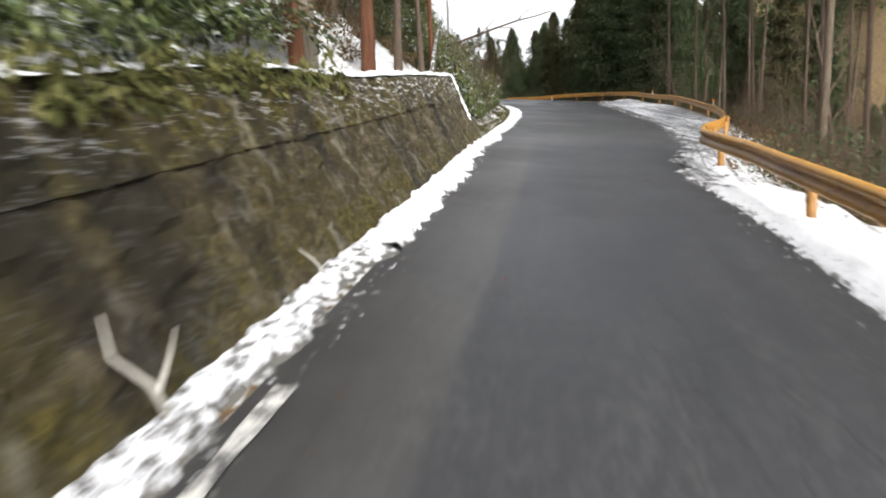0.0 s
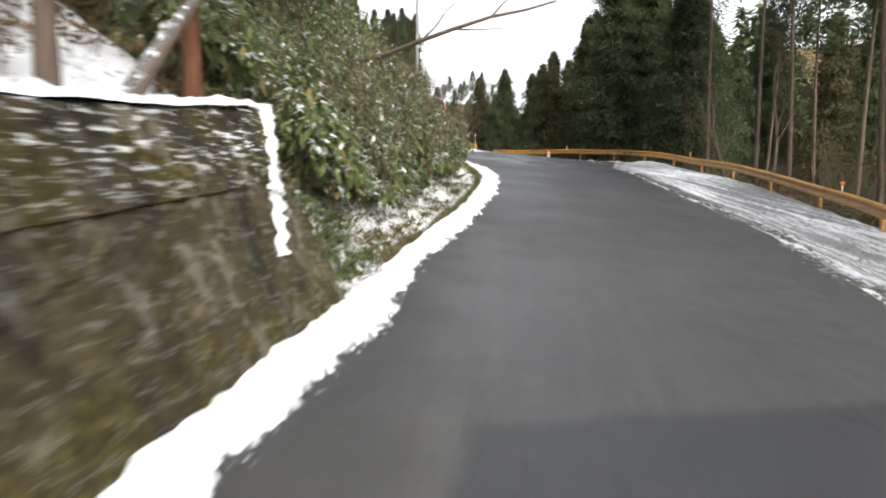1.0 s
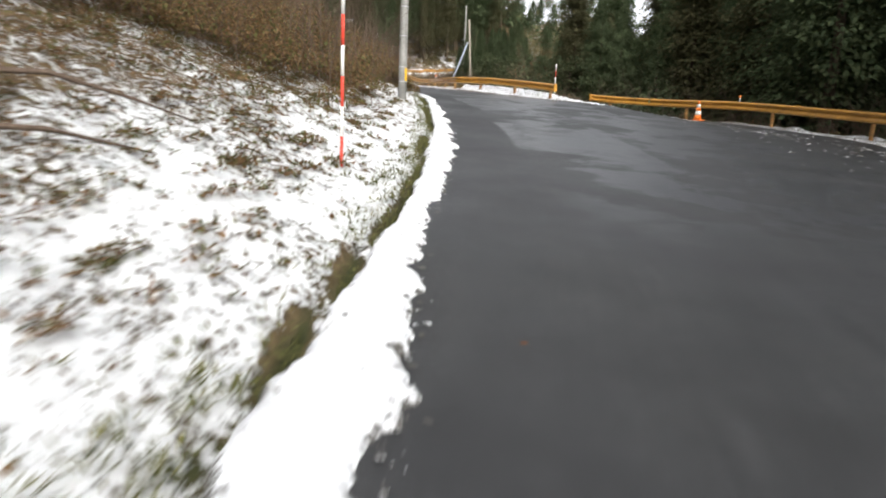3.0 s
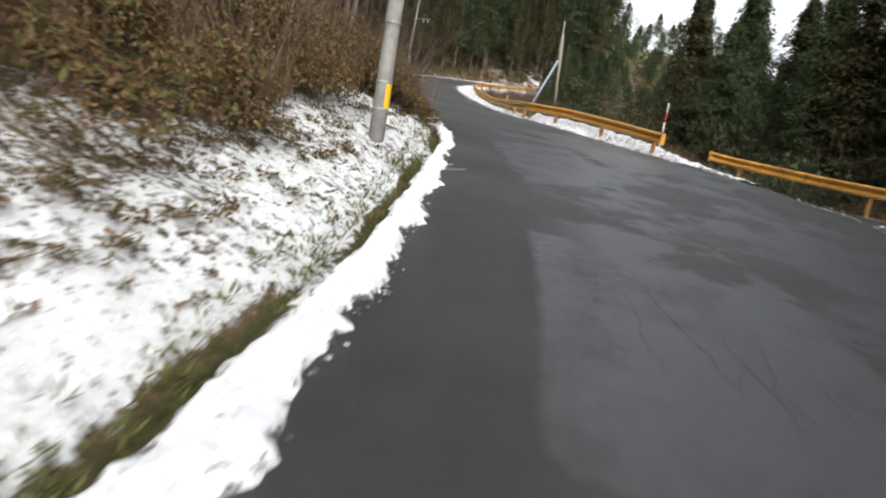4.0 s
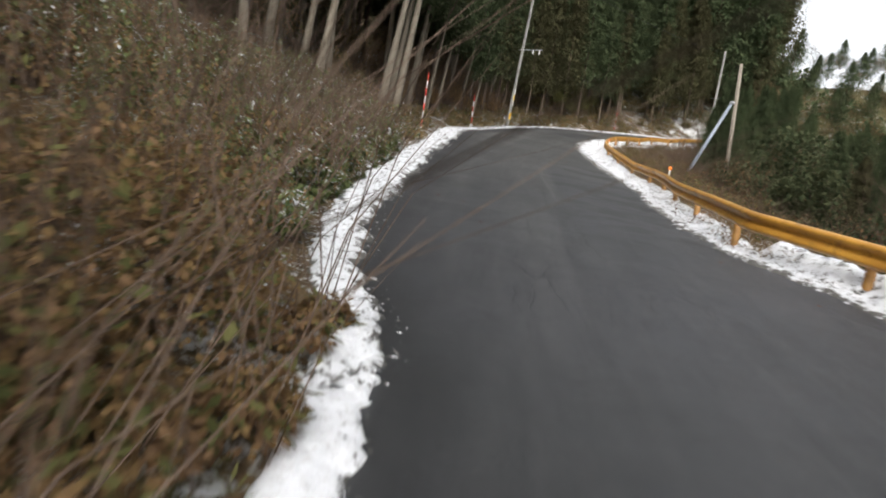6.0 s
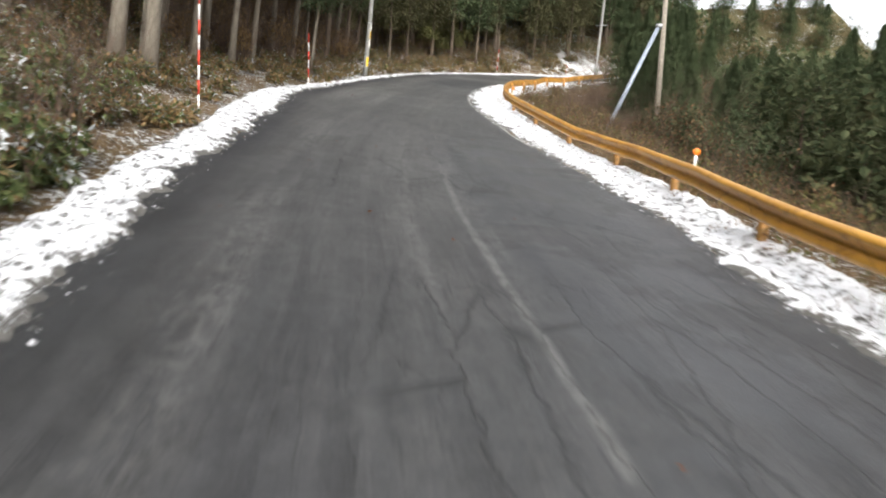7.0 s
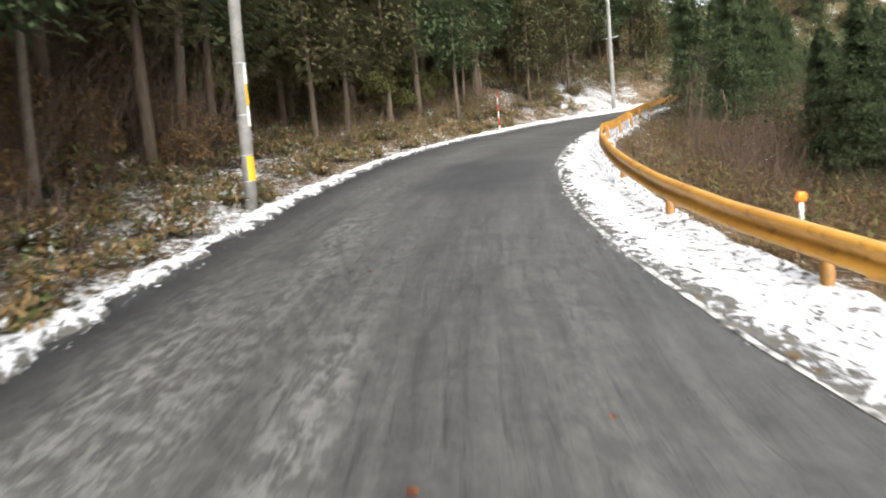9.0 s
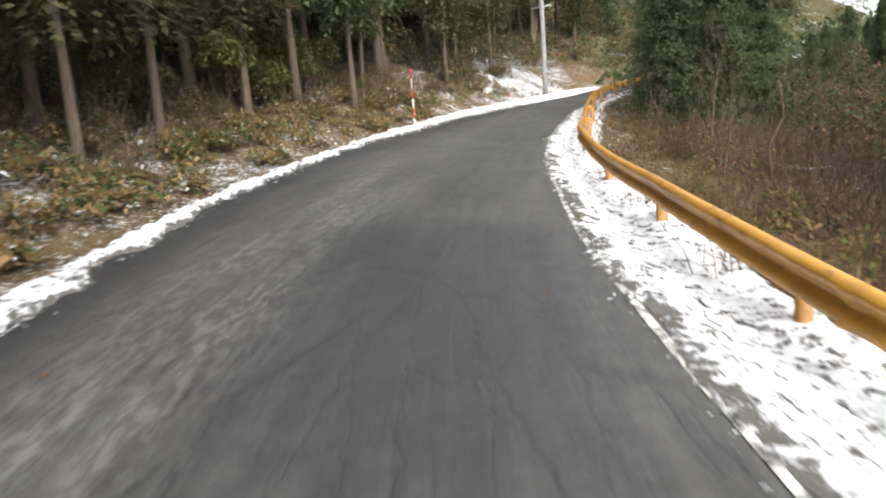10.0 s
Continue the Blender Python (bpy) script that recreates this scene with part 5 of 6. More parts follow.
scatter(116, 150, 2.8, 16.0, 2.0, YOUNG, "bend trees", (0.34, 0.48), 0.04, 69, tall=False)
for s, d in ((98.5, 4.2), (100.6, 5.0), (102.4, 3.6), (104.3, 4.8), (99.6, 6.6), (103.0, 6.2), (106.2, 3.4)):
    plant(BARE[3], spot(s, d, -0.05), random.uniform(0.30, 0.42), "bend trees")
scatter(95, 124, -6.6, -5.0, 2.0, STAND, "cedar stand", (0.6, 0.85), 0.03, 42)


def far_woods(name, x0, x1, y0, y1, cell_m, most, sprays, size, seed):
    """Woods on the hills away from the road, one mesh of many small crowns."""
    rr = np.random.default_rng(seed)
    pts = np.stack([rr.uniform(x0, x1, 9000), rr.uniform(y0, y1, 9000)], 1)
    s, d, _ = nearest(pts[:, 0], pts[:, 1])
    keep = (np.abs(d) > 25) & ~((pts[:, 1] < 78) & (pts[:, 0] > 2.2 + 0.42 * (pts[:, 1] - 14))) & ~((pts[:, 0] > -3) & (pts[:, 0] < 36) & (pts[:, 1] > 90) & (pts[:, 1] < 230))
    pts = pts[keep]
    cell, sel = set(), []
    for k, (x, y) in enumerate(pts):
        c = (int(x / cell_m), int(y / cell_m))
        if c not in cell:
            cell.add(c)
            sel.append(k)
    pts = pts[sel][:most]
    z, _ = hill(pts[:, 0], pts[:, 1])
    quads = []
    base = [conifer_crown(h, 0.8, r, sprays, size, False) for h, r in ((14.0, 2.3), (16.0, 2.6), (12.0, 2.2))]
    for (x, y), zz in zip(pts, z):
        p = base[rr.integers(0, 3)] * rr.uniform(0.75, 1.15)
        a = rr.random() * 6.28
        q = p.copy()
        q[..., 0] = p[..., 0] * math.cos(a) - p[..., 1] * math.sin(a) + x
        q[..., 1] = p[..., 0] * math.sin(a) + p[..., 1] * math.cos(a) + y
        q[..., 2] += zz - 0.8
        quads.append(q)
    ob = new(name, quads_mesh(name, np.concatenate(quads), M_CEDAR))
    tagged(ob, "dense dark conifer woods covering the hills", "woods", kind="stuff")


far_woods("far_woods", -150, 170, 90, 330, 4.2, 760, 330, 1.1, 5)
far_woods("hill_woods", -110, 110, -100, 90, 4.6, 1000, 120, 1.9, 6)


# ---- undergrowth ----
def leaf_cloud(name, mat, label, centres, radii, count, size, width=0.2, down=-0.5, category="undergrowth", stems=None):
    """Loose leaves in mounds; centres (n, 3), radii (n, 3)."""
    k = rng.integers(0, len(centres), count)
    v = rng.normal(0, 1, (count, 3))
    v /= np.linalg.norm(v, axis=1)[:, None]
    v[:, 2] = np.abs(v[:, 2]) * 0.9 - 0.12
    rad = (0.35 + 0.65 * rng.random(count) ** 0.45)[:, None]
    pos = centres[k] + v * radii[k] * rad
    yaw = np.arctan2(v[:, 1], v[:, 0]) + rng.normal(0, 0.8, count)
    q = turned(leaf_quads(count, size, size * width), pos, yaw, down + rng.normal(0, 0.45, count)).reshape(-1, 4, 3)
    ob = new(name, quads_mesh(name, q, mat))
    return tagged(ob, label, category, kind="stuff")


def mounds(s0, s1, d0, d1, n, rx, rz, seed, lift=0.3):
    r = np.random.default_rng(seed)
    s, d = r.uniform(s0, s1, n), r.uniform(d0, d1, n)
    c = place(s, d, 0.0, True)
    rad = np.stack([r.uniform(*rx, n), r.uniform(*rx, n), r.uniform(*rz, n)], 1)
    c[:, 2] += rad[:, 2] * lift
    return c, rad


def front_mounds(s0, s1, near, depth, n, rx, rz, seed, lift=0.3):
    """Mounds from near the verge backwards, growing with the distance from it."""
    r = np.random.default_rng(seed)
    s, k = r.uniform(s0, s1, n), r.random(n)
    d = DITCH_L(s) - near - depth * k
    c = place(s, d, 0.0, True)
    g = 0.45 + 0.75 * k
    rad = np.stack([r.uniform(*rx, n) * g, r.uniform(*rx, n) * g, r.uniform(*rz, n) * g], 1)
    c[:, 2] += rad[:, 2] * lift
    return c, rad


def twig_cloud(name, mat, label, centres, radii, count, length, thick=0.007):
    """Thin bent stems that stand up out of mounds."""
    k = rng.integers(0, len(centres), count)
    a = rng.random(count) * 6.283
    rr = np.sqrt(rng.random(count))
    foot = centres[k] + np.stack([np.cos(a) * radii[k, 0] * rr, np.sin(a) * radii[k, 1] * rr, -radii[k, 2] * 0.5], 1)
    ln = length * (0.5 + rng.random(count))
    lean = rng.normal(0, 0.38, (count, 2))
    mid = foot + np.stack([lean[:, 0] * ln * 0.4, lean[:, 1] * ln * 0.4, ln * 0.5], 1)
    tip = foot + np.stack([lean[:, 0] * ln * 1.2, lean[:, 1] * ln * 1.2, ln * 0.92], 1)
    side = np.stack([np.cos(a + 1), np.sin(a + 1), 0 * a], 1) * thick
    up2 = np.stack([-np.sin(a + 1), np.cos(a + 1), 0 * a], 1) * thick
    quads = []
    for w in (side, up2):
        quads.append(np.stack([foot - w, foot + w, mid + w * 0.7, mid - w * 0.7], 1))
        quads.append(np.stack([mid - w * 0.7, mid + w * 0.7, tip + w * 0.2, tip - w * 0.2], 1))
    ob = new(name, quads_mesh(name, np.concatenate(quads), mat))
    return tagged(ob, label, "undergrowth", kind="stuff")


# evergreen thicket past the end of the wall
c, r = front_mounds(19.6, 35.8, 0.55, 4.6, 190, (0.6, 1.2), (1.0, 2.2), 31, 0.72)
c2_, r2_ = front_mounds(21.5, 31, 0.5, 1.7, 60, (0.5, 0.95), (0.8, 1.4), 70, 0.6)
c, r = np.concatenate([c, c2_]), np.concatenate([r, r2_])
leaf_cloud("bamboo_grass", M_BAMBOO, "thicket of broad bamboo grass dusted with snow", c, r, 80000, 0.20, 0.16, -0.55, "bamboo grass")
leaf_cloud("bamboo_grass_dry", M_STRAW, "withered tan leaves in the bamboo thicket", c, r, 6000, 0.22, 0.16, -0.7, "bamboo grass")
twig_cloud("bamboo_stems", M_TWIG, "thin stems standing in the bamboo thicket", c, r, 1500, 1.8, 0.006)
c, r = mounds(23, 32, -8.5, -5.5, 20, (0.9, 1.5), (1.8, 3.0), 32, 0.9)
leaf_cloud("evergreen_shrub", M_GRASS, "olive evergreen shrubs above the thicket", c, r, 16000, 0.2, 0.25, -0.2, "shrub")
c, r = front_mounds(18.6, 36, 0.05, 1.5, 620, (0.08, 0.28), (0.05, 0.20), 33)
leaf_cloud("bank_grass", M_GRASS, "low green and tan grass on the bank", c, r, 15000, 0.085, 0.12, 0.4, "grass")
leaf_cloud("bank_litter", M_BROWN, "brown leaves and twigs on the bank snow", c, r, 6000, 0.06, 0.3, 0.1, "leaves")
c, r = front_mounds(18.3, 21.0, 0.0, 0.7, 60, (0.12, 0.28), (0.10, 0.28), 66)
leaf_cloud("wall_foot_plants", M_BAMBOO, "green plants over the foot of the wall end", c, r, 4500, 0.09, 0.2, -0.2, "plants")

# brown scrub above the snowy bank
c, r = front_mounds(45, 58, 1.25, 7.0, 260, (0.5, 1.1), (0.6, 2.0), 34, 0.5)
c3_, r3_ = front_mounds(38, 46, 3.6, 5.0, 60, (0.5, 1.0), (0.5, 1.5), 53, 0.5)
c, r = np.concatenate([c, c3_]), np.concatenate([r, r3_])
c2_, r2_ = front_mounds(54, 69, 0.5, 6.5, 150, (0.6, 1.2), (0.9, 1.9), 54, 0.5)
c, r = np.concatenate([c, c2_]), np.concatenate([r, r2_])
c2_, r2_ = front_mounds(55.5, 63, -0.05, 1.6, 60, (0.35, 0.7), (0.4, 0.9), 68, 0.5)
c, r = np.concatenate([c, c2_]), np.concatenate([r, r2_])
leaf_cloud("brown_scrub", M_BROWN, "tangle of brown leaves and dead scrub", c, r, 120000, 0.055, 0.3, -0.2, "scrub")
leaf_cloud("golden_scrub", M_GOLD, "golden dead leaves hanging in the scrub", c, r, 120000, 0.050, 0.3, -0.3, "scrub")
leaf_cloud("scrub_olive", M_GRASS, "olive leaves among the dead scrub", c, r, 34000, 0.10, 0.25, -0.2, "scrub")
twig_cloud("scrub_twigs", M_TWIG, "dense bare twigs in the brown scrub", c, r, 3200, 1.8, 0.005)
c, r = front_mounds(35, 61, 0.15, 5.0, 1700, (0.04, 0.16), (0.02, 0.09), 35)
leaf_cloud("bank_tufts", M_GRASS, "small grass tufts poking through bank snow", c, r, 16000, 0.06, 0.14, 0.4, "grass")
leaf_cloud("bank_dead_leaves", M_BROWN, "brown leaves lying on bank snow", c, r, 8000, 0.05, 0.35, 0.0, "leaves")
c, r = front_mounds(21, 61, -0.12, 0.30, 420, (0.06, 0.16), (0.04, 0.14), 56)
leaf_cloud("ditch_tufts", M_GRASS, "olive grass tufts along the ditch", c, r, 7000, 0.075, 0.10, 0.5, "grass")
s = rng.uniform(21, 61, 1500)
mid = (DITCH_L(s) + SNOW_L(s)) / 2 + rng.normal(0, 0.05, 1500)
c = place(s, mid, -0.10, True)
leaf_cloud("ditch_grass", M_GRASS, "matted olive grass lining the roadside ditch", c, np.full((1500, 3), 0.05), 5000, 0.075, 0.08, 0.4, "grass")

# mixed scrub before the cedar stand
c, r = front_mounds(65, 79, 0.1, 4.5, 150, (0.4, 0.85), (0.5, 1.25), 36, 0.45)
leaf_cloud("mixed_scrub", M_BAMBOO, "low green scrub with a little snow", c, r, 36000, 0.13, 0.22, -0.3, "scrub")
leaf_cloud("mixed_scrub_brown", M_BROWN, "brown dead leaves among the roadside scrub", c, r, 26000, 0.085, 0.3, -0.2, "scrub")
twig_cloud("mixed_twigs", M_TWIG, "thin bare twigs among the roadside scrub", c, r, 3500, 1.2, 0.005)
c, r = front_mounds(60, 80, 3.5, 8.0, 60, (0.8, 1.5), (1.0, 2.2), 37, 0.5)
leaf_cloud("tall_scrub", M_BROWN, "tall dull-brown scrub at the wood edge", c, r, 34000, 0.095, 0.3, -0.2, "scrub")
twig_cloud("tall_twigs", M_TWIG, "tall bare twigs at the wood edge", c, r, 3500, 2.0, 0.006)

c, r = front_mounds(64, 75, 0.0, 2.4, 140, (0.25, 0.5), (0.35, 0.8), 55, 0.4)
leaf_cloud("roadside_bamboo", M_BAMBOO, "low green bamboo grass crowding the snowy verge", c, r, 34000, 0.13, 0.2, -0.4, "bamboo grass")
leaf_cloud("roadside_dead_leaves", M_FERN, "pale dead leaves among the bamboo grass", c, r, 8000, 0.09, 0.25, -0.3, "leaves")

# floor of the cedar stand
c, r = front_mounds(77, 122, 0.10, 7.0, 760, (0.3, 0.8), (0.25, 0.75), 38)
leaf_cloud("fern_litter", M_FERN, "rusty ferns and dead leaves under the cedars", c, r, 110000, 0.11, 0.22, 0.1, "undergrowth")
leaf_cloud("floor_green", M_BAMBOO, "low green plants under the cedars with a little snow", c, r, 50000, 0.13, 0.22, 0.1, "undergrowth")
twig_cloud("floor_twigs", M_TWIG, "dry stems under the cedars", c, r, 3500, 0.55, 0.005)
c, r = front_mounds(80, 124, 0.9, 6.0, 110, (0.5, 1.0), (0.4, 1.2), 39, 0.5)
leaf_cloud("rusty_scrub", M_GOLD, "rusty leafy scrub between the trunks", c, r, 30000, 0.10, 0.3, -0.1, "scrub")
leaf_cloud("stand_green", M_BAMBOO, "green leafy scrub between the trunks", c, r, 18000, 0.12, 0.24, -0.2, "scrub")
c2_, r2_ = front_mounds(79, 126, 3.0, 7.0, 90, (0.6, 1.2), (0.9, 1.8), 57, 1.3)
leaf_cloud("dead_sprays", M_FERN, "brown dead lower sprays hanging among the trunks", c2_, r2_, 22000, 0.11, 0.25, -0.4, "foliage")
leaf_cloud("low_sprays", M_GRASS, "olive-green lower sprays hanging among the trunks", c2_, r2_, 26000, 0.12, 0.25, -0.4, "foliage")
c3_, r3_ = front_mounds(85.5, 97, 1.6, 3.4, 46, (0.6, 1.1), (1.1, 2.2), 61, 0.75)
leaf_cloud("rusty_thicket", M_GOLD, "rusty dead leaves in a head-high thicket under the cedars", c3_, r3_, 30000, 0.085, 0.28, -0.3, "scrub")
twig_cloud("thicket_twigs", M_TWIG, "bare brown twigs of the head-high thicket", c3_, r3_, 2600, 2.0, 0.006)
c3_, r3_ = front_mounds(97, 112, 2.0, 3.6, 34, (0.6, 1.1), (1.0, 1.9), 62, 1.6)
leaf_cloud("cedar_sprays", M_GRASS, "olive-green cedar sprays hanging low at the wood edge", c3_, r3_, 22000, 0.13, 0.25, -0.5, "foliage")
twig_cloud("rusty_twigs", M_TWIG, "bare red-brown twigs between the trunks", c, r, 2500, 1.2, 0.005)


# outer side
def outer_mounds(s0, s1, near, depth, n, rx, rz, seed, lift=0.3):
    r = np.random.default_rng(seed)
    s, k = r.uniform(s0, s1, n), r.random(n)
    c = place(s, RAIL_R(s) + near + depth * k, 0.0, True)
    rad = np.stack([r.uniform(*rx, n), r.uniform(*rx, n), r.uniform(*rz, n)], 1)
    c[:, 2] += rad[:, 2] * lift
    return c, rad


c, r = outer_mounds(61, 122, 0.05, 0.5, 330, (0.12, 0.35), (0.12, 0.36), 40)
leaf_cloud("rail_weeds", M_BROWN, "rusty dead weeds round the guardrail foot", c, r, 9000, 0.08, 0.14, 0.6, "weeds")
leaf_cloud("rail_straw", M_STRAW, "straw-coloured grass round the guardrail foot", c, r, 3000, 0.16, 0.04, 0.8, "grass")
c, r = outer_mounds(70, 122, 0.5, 7.0, 330, (0.3, 0.8), (0.15, 0.85), 41)
leaf_cloud("olive_brush", M_GRASS, "olive weeds beyond the guardrail", c, r, 20000, 0.12, 0.2, 0.2, "brush")
leaf_cloud("dry_grass", M_STRAW, "flattened dry grass beyond the guardrail", c, r, 6000, 0.2, 0.05, 0.4, "grass")
leaf_cloud("dry_brush", M_BROWN, "brown brush beyond the guardrail", c, r, 36000, 0.09, 0.25, 0.2, "brush")
twig_cloud("brush_twigs", M_TWIG, "bare twigs standing in the brown brush", c, r, 6000, 0.8, 0.005)
c, r = outer_mounds(66, 126, 5.0, 12.0, 150, (0.8, 1.7), (0.7, 1.9), 42, 0.5)
leaf_cloud("valley_scrub", M_PINE, "dull green scrub on the valley edge", c, r, 40000, 0.15, 0.3, -0.2, "scrub")
leaf_cloud("valley_brush", M_BROWN, "brown winter brush on the valley edge", c, r, 40000, 0.12, 0.3, -0.2, "brush")
twig_cloud("valley_twigs", M_TWIG, "bare branches on the valley edge", c, r, 5000, 2.2, 0.007)
c, r = outer_mounds(-10, 62, 0.7, 4.0, 160, (0.5, 1.0), (0.2, 0.7), 43)
leaf_cloud("slope_brush", M_BROWN, "brown brush on the slope under the guardrail", c, r, 24000, 0.11, 0.28, 0.1, "brush")
leaf_cloud("slope_scrub", M_GRASS, "olive scrub on the slope under the guardrail", c, r, 8000, 0.17, 0.2, 0.1, "scrub")
twig_cloud("slope_twigs", M_TWIG, "bare twigs on the slope under the guardrail", c, r, 3500, 1.2, 0.006)

c, r = mounds(60.5, 64.0, 6.2, 8.0, 45, (0.3, 0.6), (0.10, 0.28), 45, 0.3)
leaf_cloud("gap_brush", M_BROWN, "brown brush between the two guardrails", c, r, 12000, 0.10, 0.25, 0.2, "brush")
twig_cloud("gap_twigs", M_TWIG, "bare twigs between the two guardrails", c, r, 900, 0.45, 0.005)
c, r = outer_mounds(8, 64, 1.6, 9.0, 200, (0.9, 1.6), (0.5, 1.3), 46, 0.5)
leaf_cloud("valley_shrub", M_CEDAR, "dark evergreen shrubs on the slope under the guardrail", c, r, 36000, 0.15, 0.28, -0.2, "shrub")
twig_cloud("valley_stems", M_TWIG, "thin bare stems on the slope under the guardrail", c, r, 4000, 2.2, 0.008)
c, r = mounds(64.6, 68, 6.0, 22.0, 90, (0.8, 1.5), (0.6, 1.6), 47, 0.4)
leaf_cloud("valley_shrub", M_PINE, "dull green shrubs beyond the lay-by", c, r, 26000, 0.15, 0.28, -0.2, "shrub")
leaf_cloud("valley_brush", M_BROWN, "brown winter brush beyond the lay-by", c, r, 14000, 0.12, 0.28, -0.2, "brush")

# low growth on the slope past the bend
c, r = mounds(116, 152, -24.0, -4.5, 200, (0.9, 1.8), (0.6, 1.8), 50, 0.5)
leaf_cloud("slope_scrub", M_PINE, "dull green scrub on the slope past the bend", c, r, 50000, 0.17, 0.28, -0.2, "scrub")
leaf_cloud("slope_brush", M_BROWN, "brown brush on the slope past the bend", c, r, 40000, 0.14, 0.28, -0.2, "brush")
c, r = mounds(60, 126, 10.0, 36.0, 460, (1.0, 2.0), (0.8, 2.4), 51, 0.5)
leaf_cloud("valley_shrub", M_CEDAR, "dark evergreen shrubs filling the valley side", c, r, 80000, 0.2, 0.28, -0.2, "shrub")
hx, hy = rng.uniform(-4, 110, 2200), rng.uniform(122, 300, 2200)
hz2, _ = hill(hx, hy)
leaf_cloud("hill_scrub", M_CEDAR, "dark young conifers covering the far hillside", np.stack([hx, hy, hz2], 1), rng.uniform(0.9, 2.2, (2200, 3)) * np.array([1.2, 1.2, 1.3]), 110000, 0.6, 0.30, -0.5, "scrub")

# bushes on the inside of the bend
c, r = outer_mounds(95, 116, 2.4, 4.5, 80, (0.5, 1.0), (0.25, 0.7), 48, 0.5)
leaf_cloud("bend_brush", M_BROWN, "tangled brown winter bushes inside the bend", c, r, 26000, 0.075, 0.28, -0.1, "brush")
leaf_cloud("bend_scrub", M_GRASS, "olive leaves in the bushes inside the bend", c, r, 9000, 0.10, 0.25, -0.1, "scrub")
twig_cloud("bend_twigs", M_TWIG, "bare branching twigs inside the bend", c, r, 6000, 0.9, 0.006)
c, r = outer_mounds(98, 106, 5.5, 5.0, 34, (0.8, 1.4), (0.6, 1.3), 49, 0.5)
leaf_cloud("bend_evergreen", M_CEDAR, "dark evergreen bushes behind the brown brush", c, r, 24000, 0.15, 0.28, -0.2, "shrub")

c, r = outer_mounds(2, 60, 8.0, 12.0, 170, (1.2, 2.2), (0.9, 2.0), 67, 0.5)
leaf_cloud("valley_thicket", M_PINE, "dull green bushes filling the slope below the road", c, r, 46000, 0.17, 0.3, -0.2, "shrub")
leaf_cloud("valley_thicket_brown", M_BROWN, "brown winter leaves among the slope bushes", c, r, 20000, 0.12, 0.3, -0.2, "brush")

# growth on and above the wall
s = rng.uniform(-13, 7.5, 700)
c = wall_place(s, WALL_TOP(s) - 0.05 + rng.normal(0, 0.09, 700))
leaf_cloud("wall_plants", M_GRASS, "mossy plants trailing over the wall top", c, np.full((700, 3), 0.10), 6500, 0.13, 0.2, -0.6, "plants")
c, r = mounds(-12, 8.5, -7.5, -3.2, 80, (0.4, 1.0), (0.3, 1.1), 44, 0.4)
leaf_cloud("slope_shrub", M_PINE, "green shrubs on the slope above the wall", c, r, 26000, 0.13, 0.3, -0.2, "shrub")
c4_, r4_ = mounds(-12, 7.5, -4.6, -2.9, 80, (0.4, 0.9), (0.35, 1.1), 58, 0.4)
leaf_cloud("wall_head_shrub", M_BAMBOO, "green shrubs crowding the head of the wall", c4_, r4_, 20000, 0.12, 0.25, -0.3, "shrub")
leaf_cloud("wall_head_leaves", M_PINE, "dark leaves of the shrubs at the wall head", c4_, r4_, 12000, 0.12, 0.25, -0.3, "shrub")
leaf_cloud("slope_leaves", M_BROWN, "brown leaves on the slope above the wall", c, r, 16000, 0.10, 0.3, -0.1, "leaves")
twig_cloud("slope_stems", M_TWIG, "bare stems on the slope above the wall", c, r, 1200, 1.5, 0.006)
c, r = mounds(8.0, 20.5, -8.5, -3.3, 130, (0.15, 0.5), (0.10, 0.40), 64, 0.3)
leaf_cloud("slope_litter", M_BROWN, "brown scrub breaking through snow above the wall", c, r, 9000, 0.09, 0.28, 0.0, "scrub")
leaf_cloud("slope_tufts", M_GRASS, "olive tufts breaking through snow above the wall", c, r, 5000, 0.10, 0.2, 0.2, "grass")
twig_cloud("slope_twigs", M_TWIG, "thin bare twigs on the snowy slope", c, r, 700, 1.1, 0.005)


# ---- snow crumbs ----
def crumbs(name, s0, s1, edge, spread, n, label, sizes=(0.008, 0.030), seed=1):
    r = np.random.default_rng(seed)
    s = r.uniform(s0, s1, n)
    d = edge(s) + r.normal(0, 1, n) * spread
    p = place(s, d, 0.0)
    z = r.uniform(*sizes, n) * (0.5 + r.random(n))
    base = np.array([(1, 0, 0), (0.3, 0.95, 0), (-0.8, 0.6, 0), (-0.8, -0.6, 0), (0.3, -0.95, 0), (0.1, 0.05, 0.55)])
    faces = [(0, 1, 5), (1, 2, 5), (2, 3, 5), (3, 4, 5), (4, 0, 5)]
    vs, fs = [], []
    for k in range(n):
        a = r.random() * 6.28
        ca, sa_ = math.cos(a), math.sin(a)
        st = 1 + r.random() * 1.4
        for x, y, h in base * (0.75 + 0.5 * r.random((6, 1))):
            x *= st
            vs.append((p[k, 0] + (x * ca - y * sa_) * z[k], p[k, 1] + (x * sa_ + y * ca) * z[k], p[k, 2] + 0.004 + h * z[k]))
        fs += [tuple(k * 6 + i for i in f) for f in faces]
    ob = new(name, mesh_of(name, vs, fs, M_SNOW, True))
    tagged(ob, label, "snow", kind="stuff")


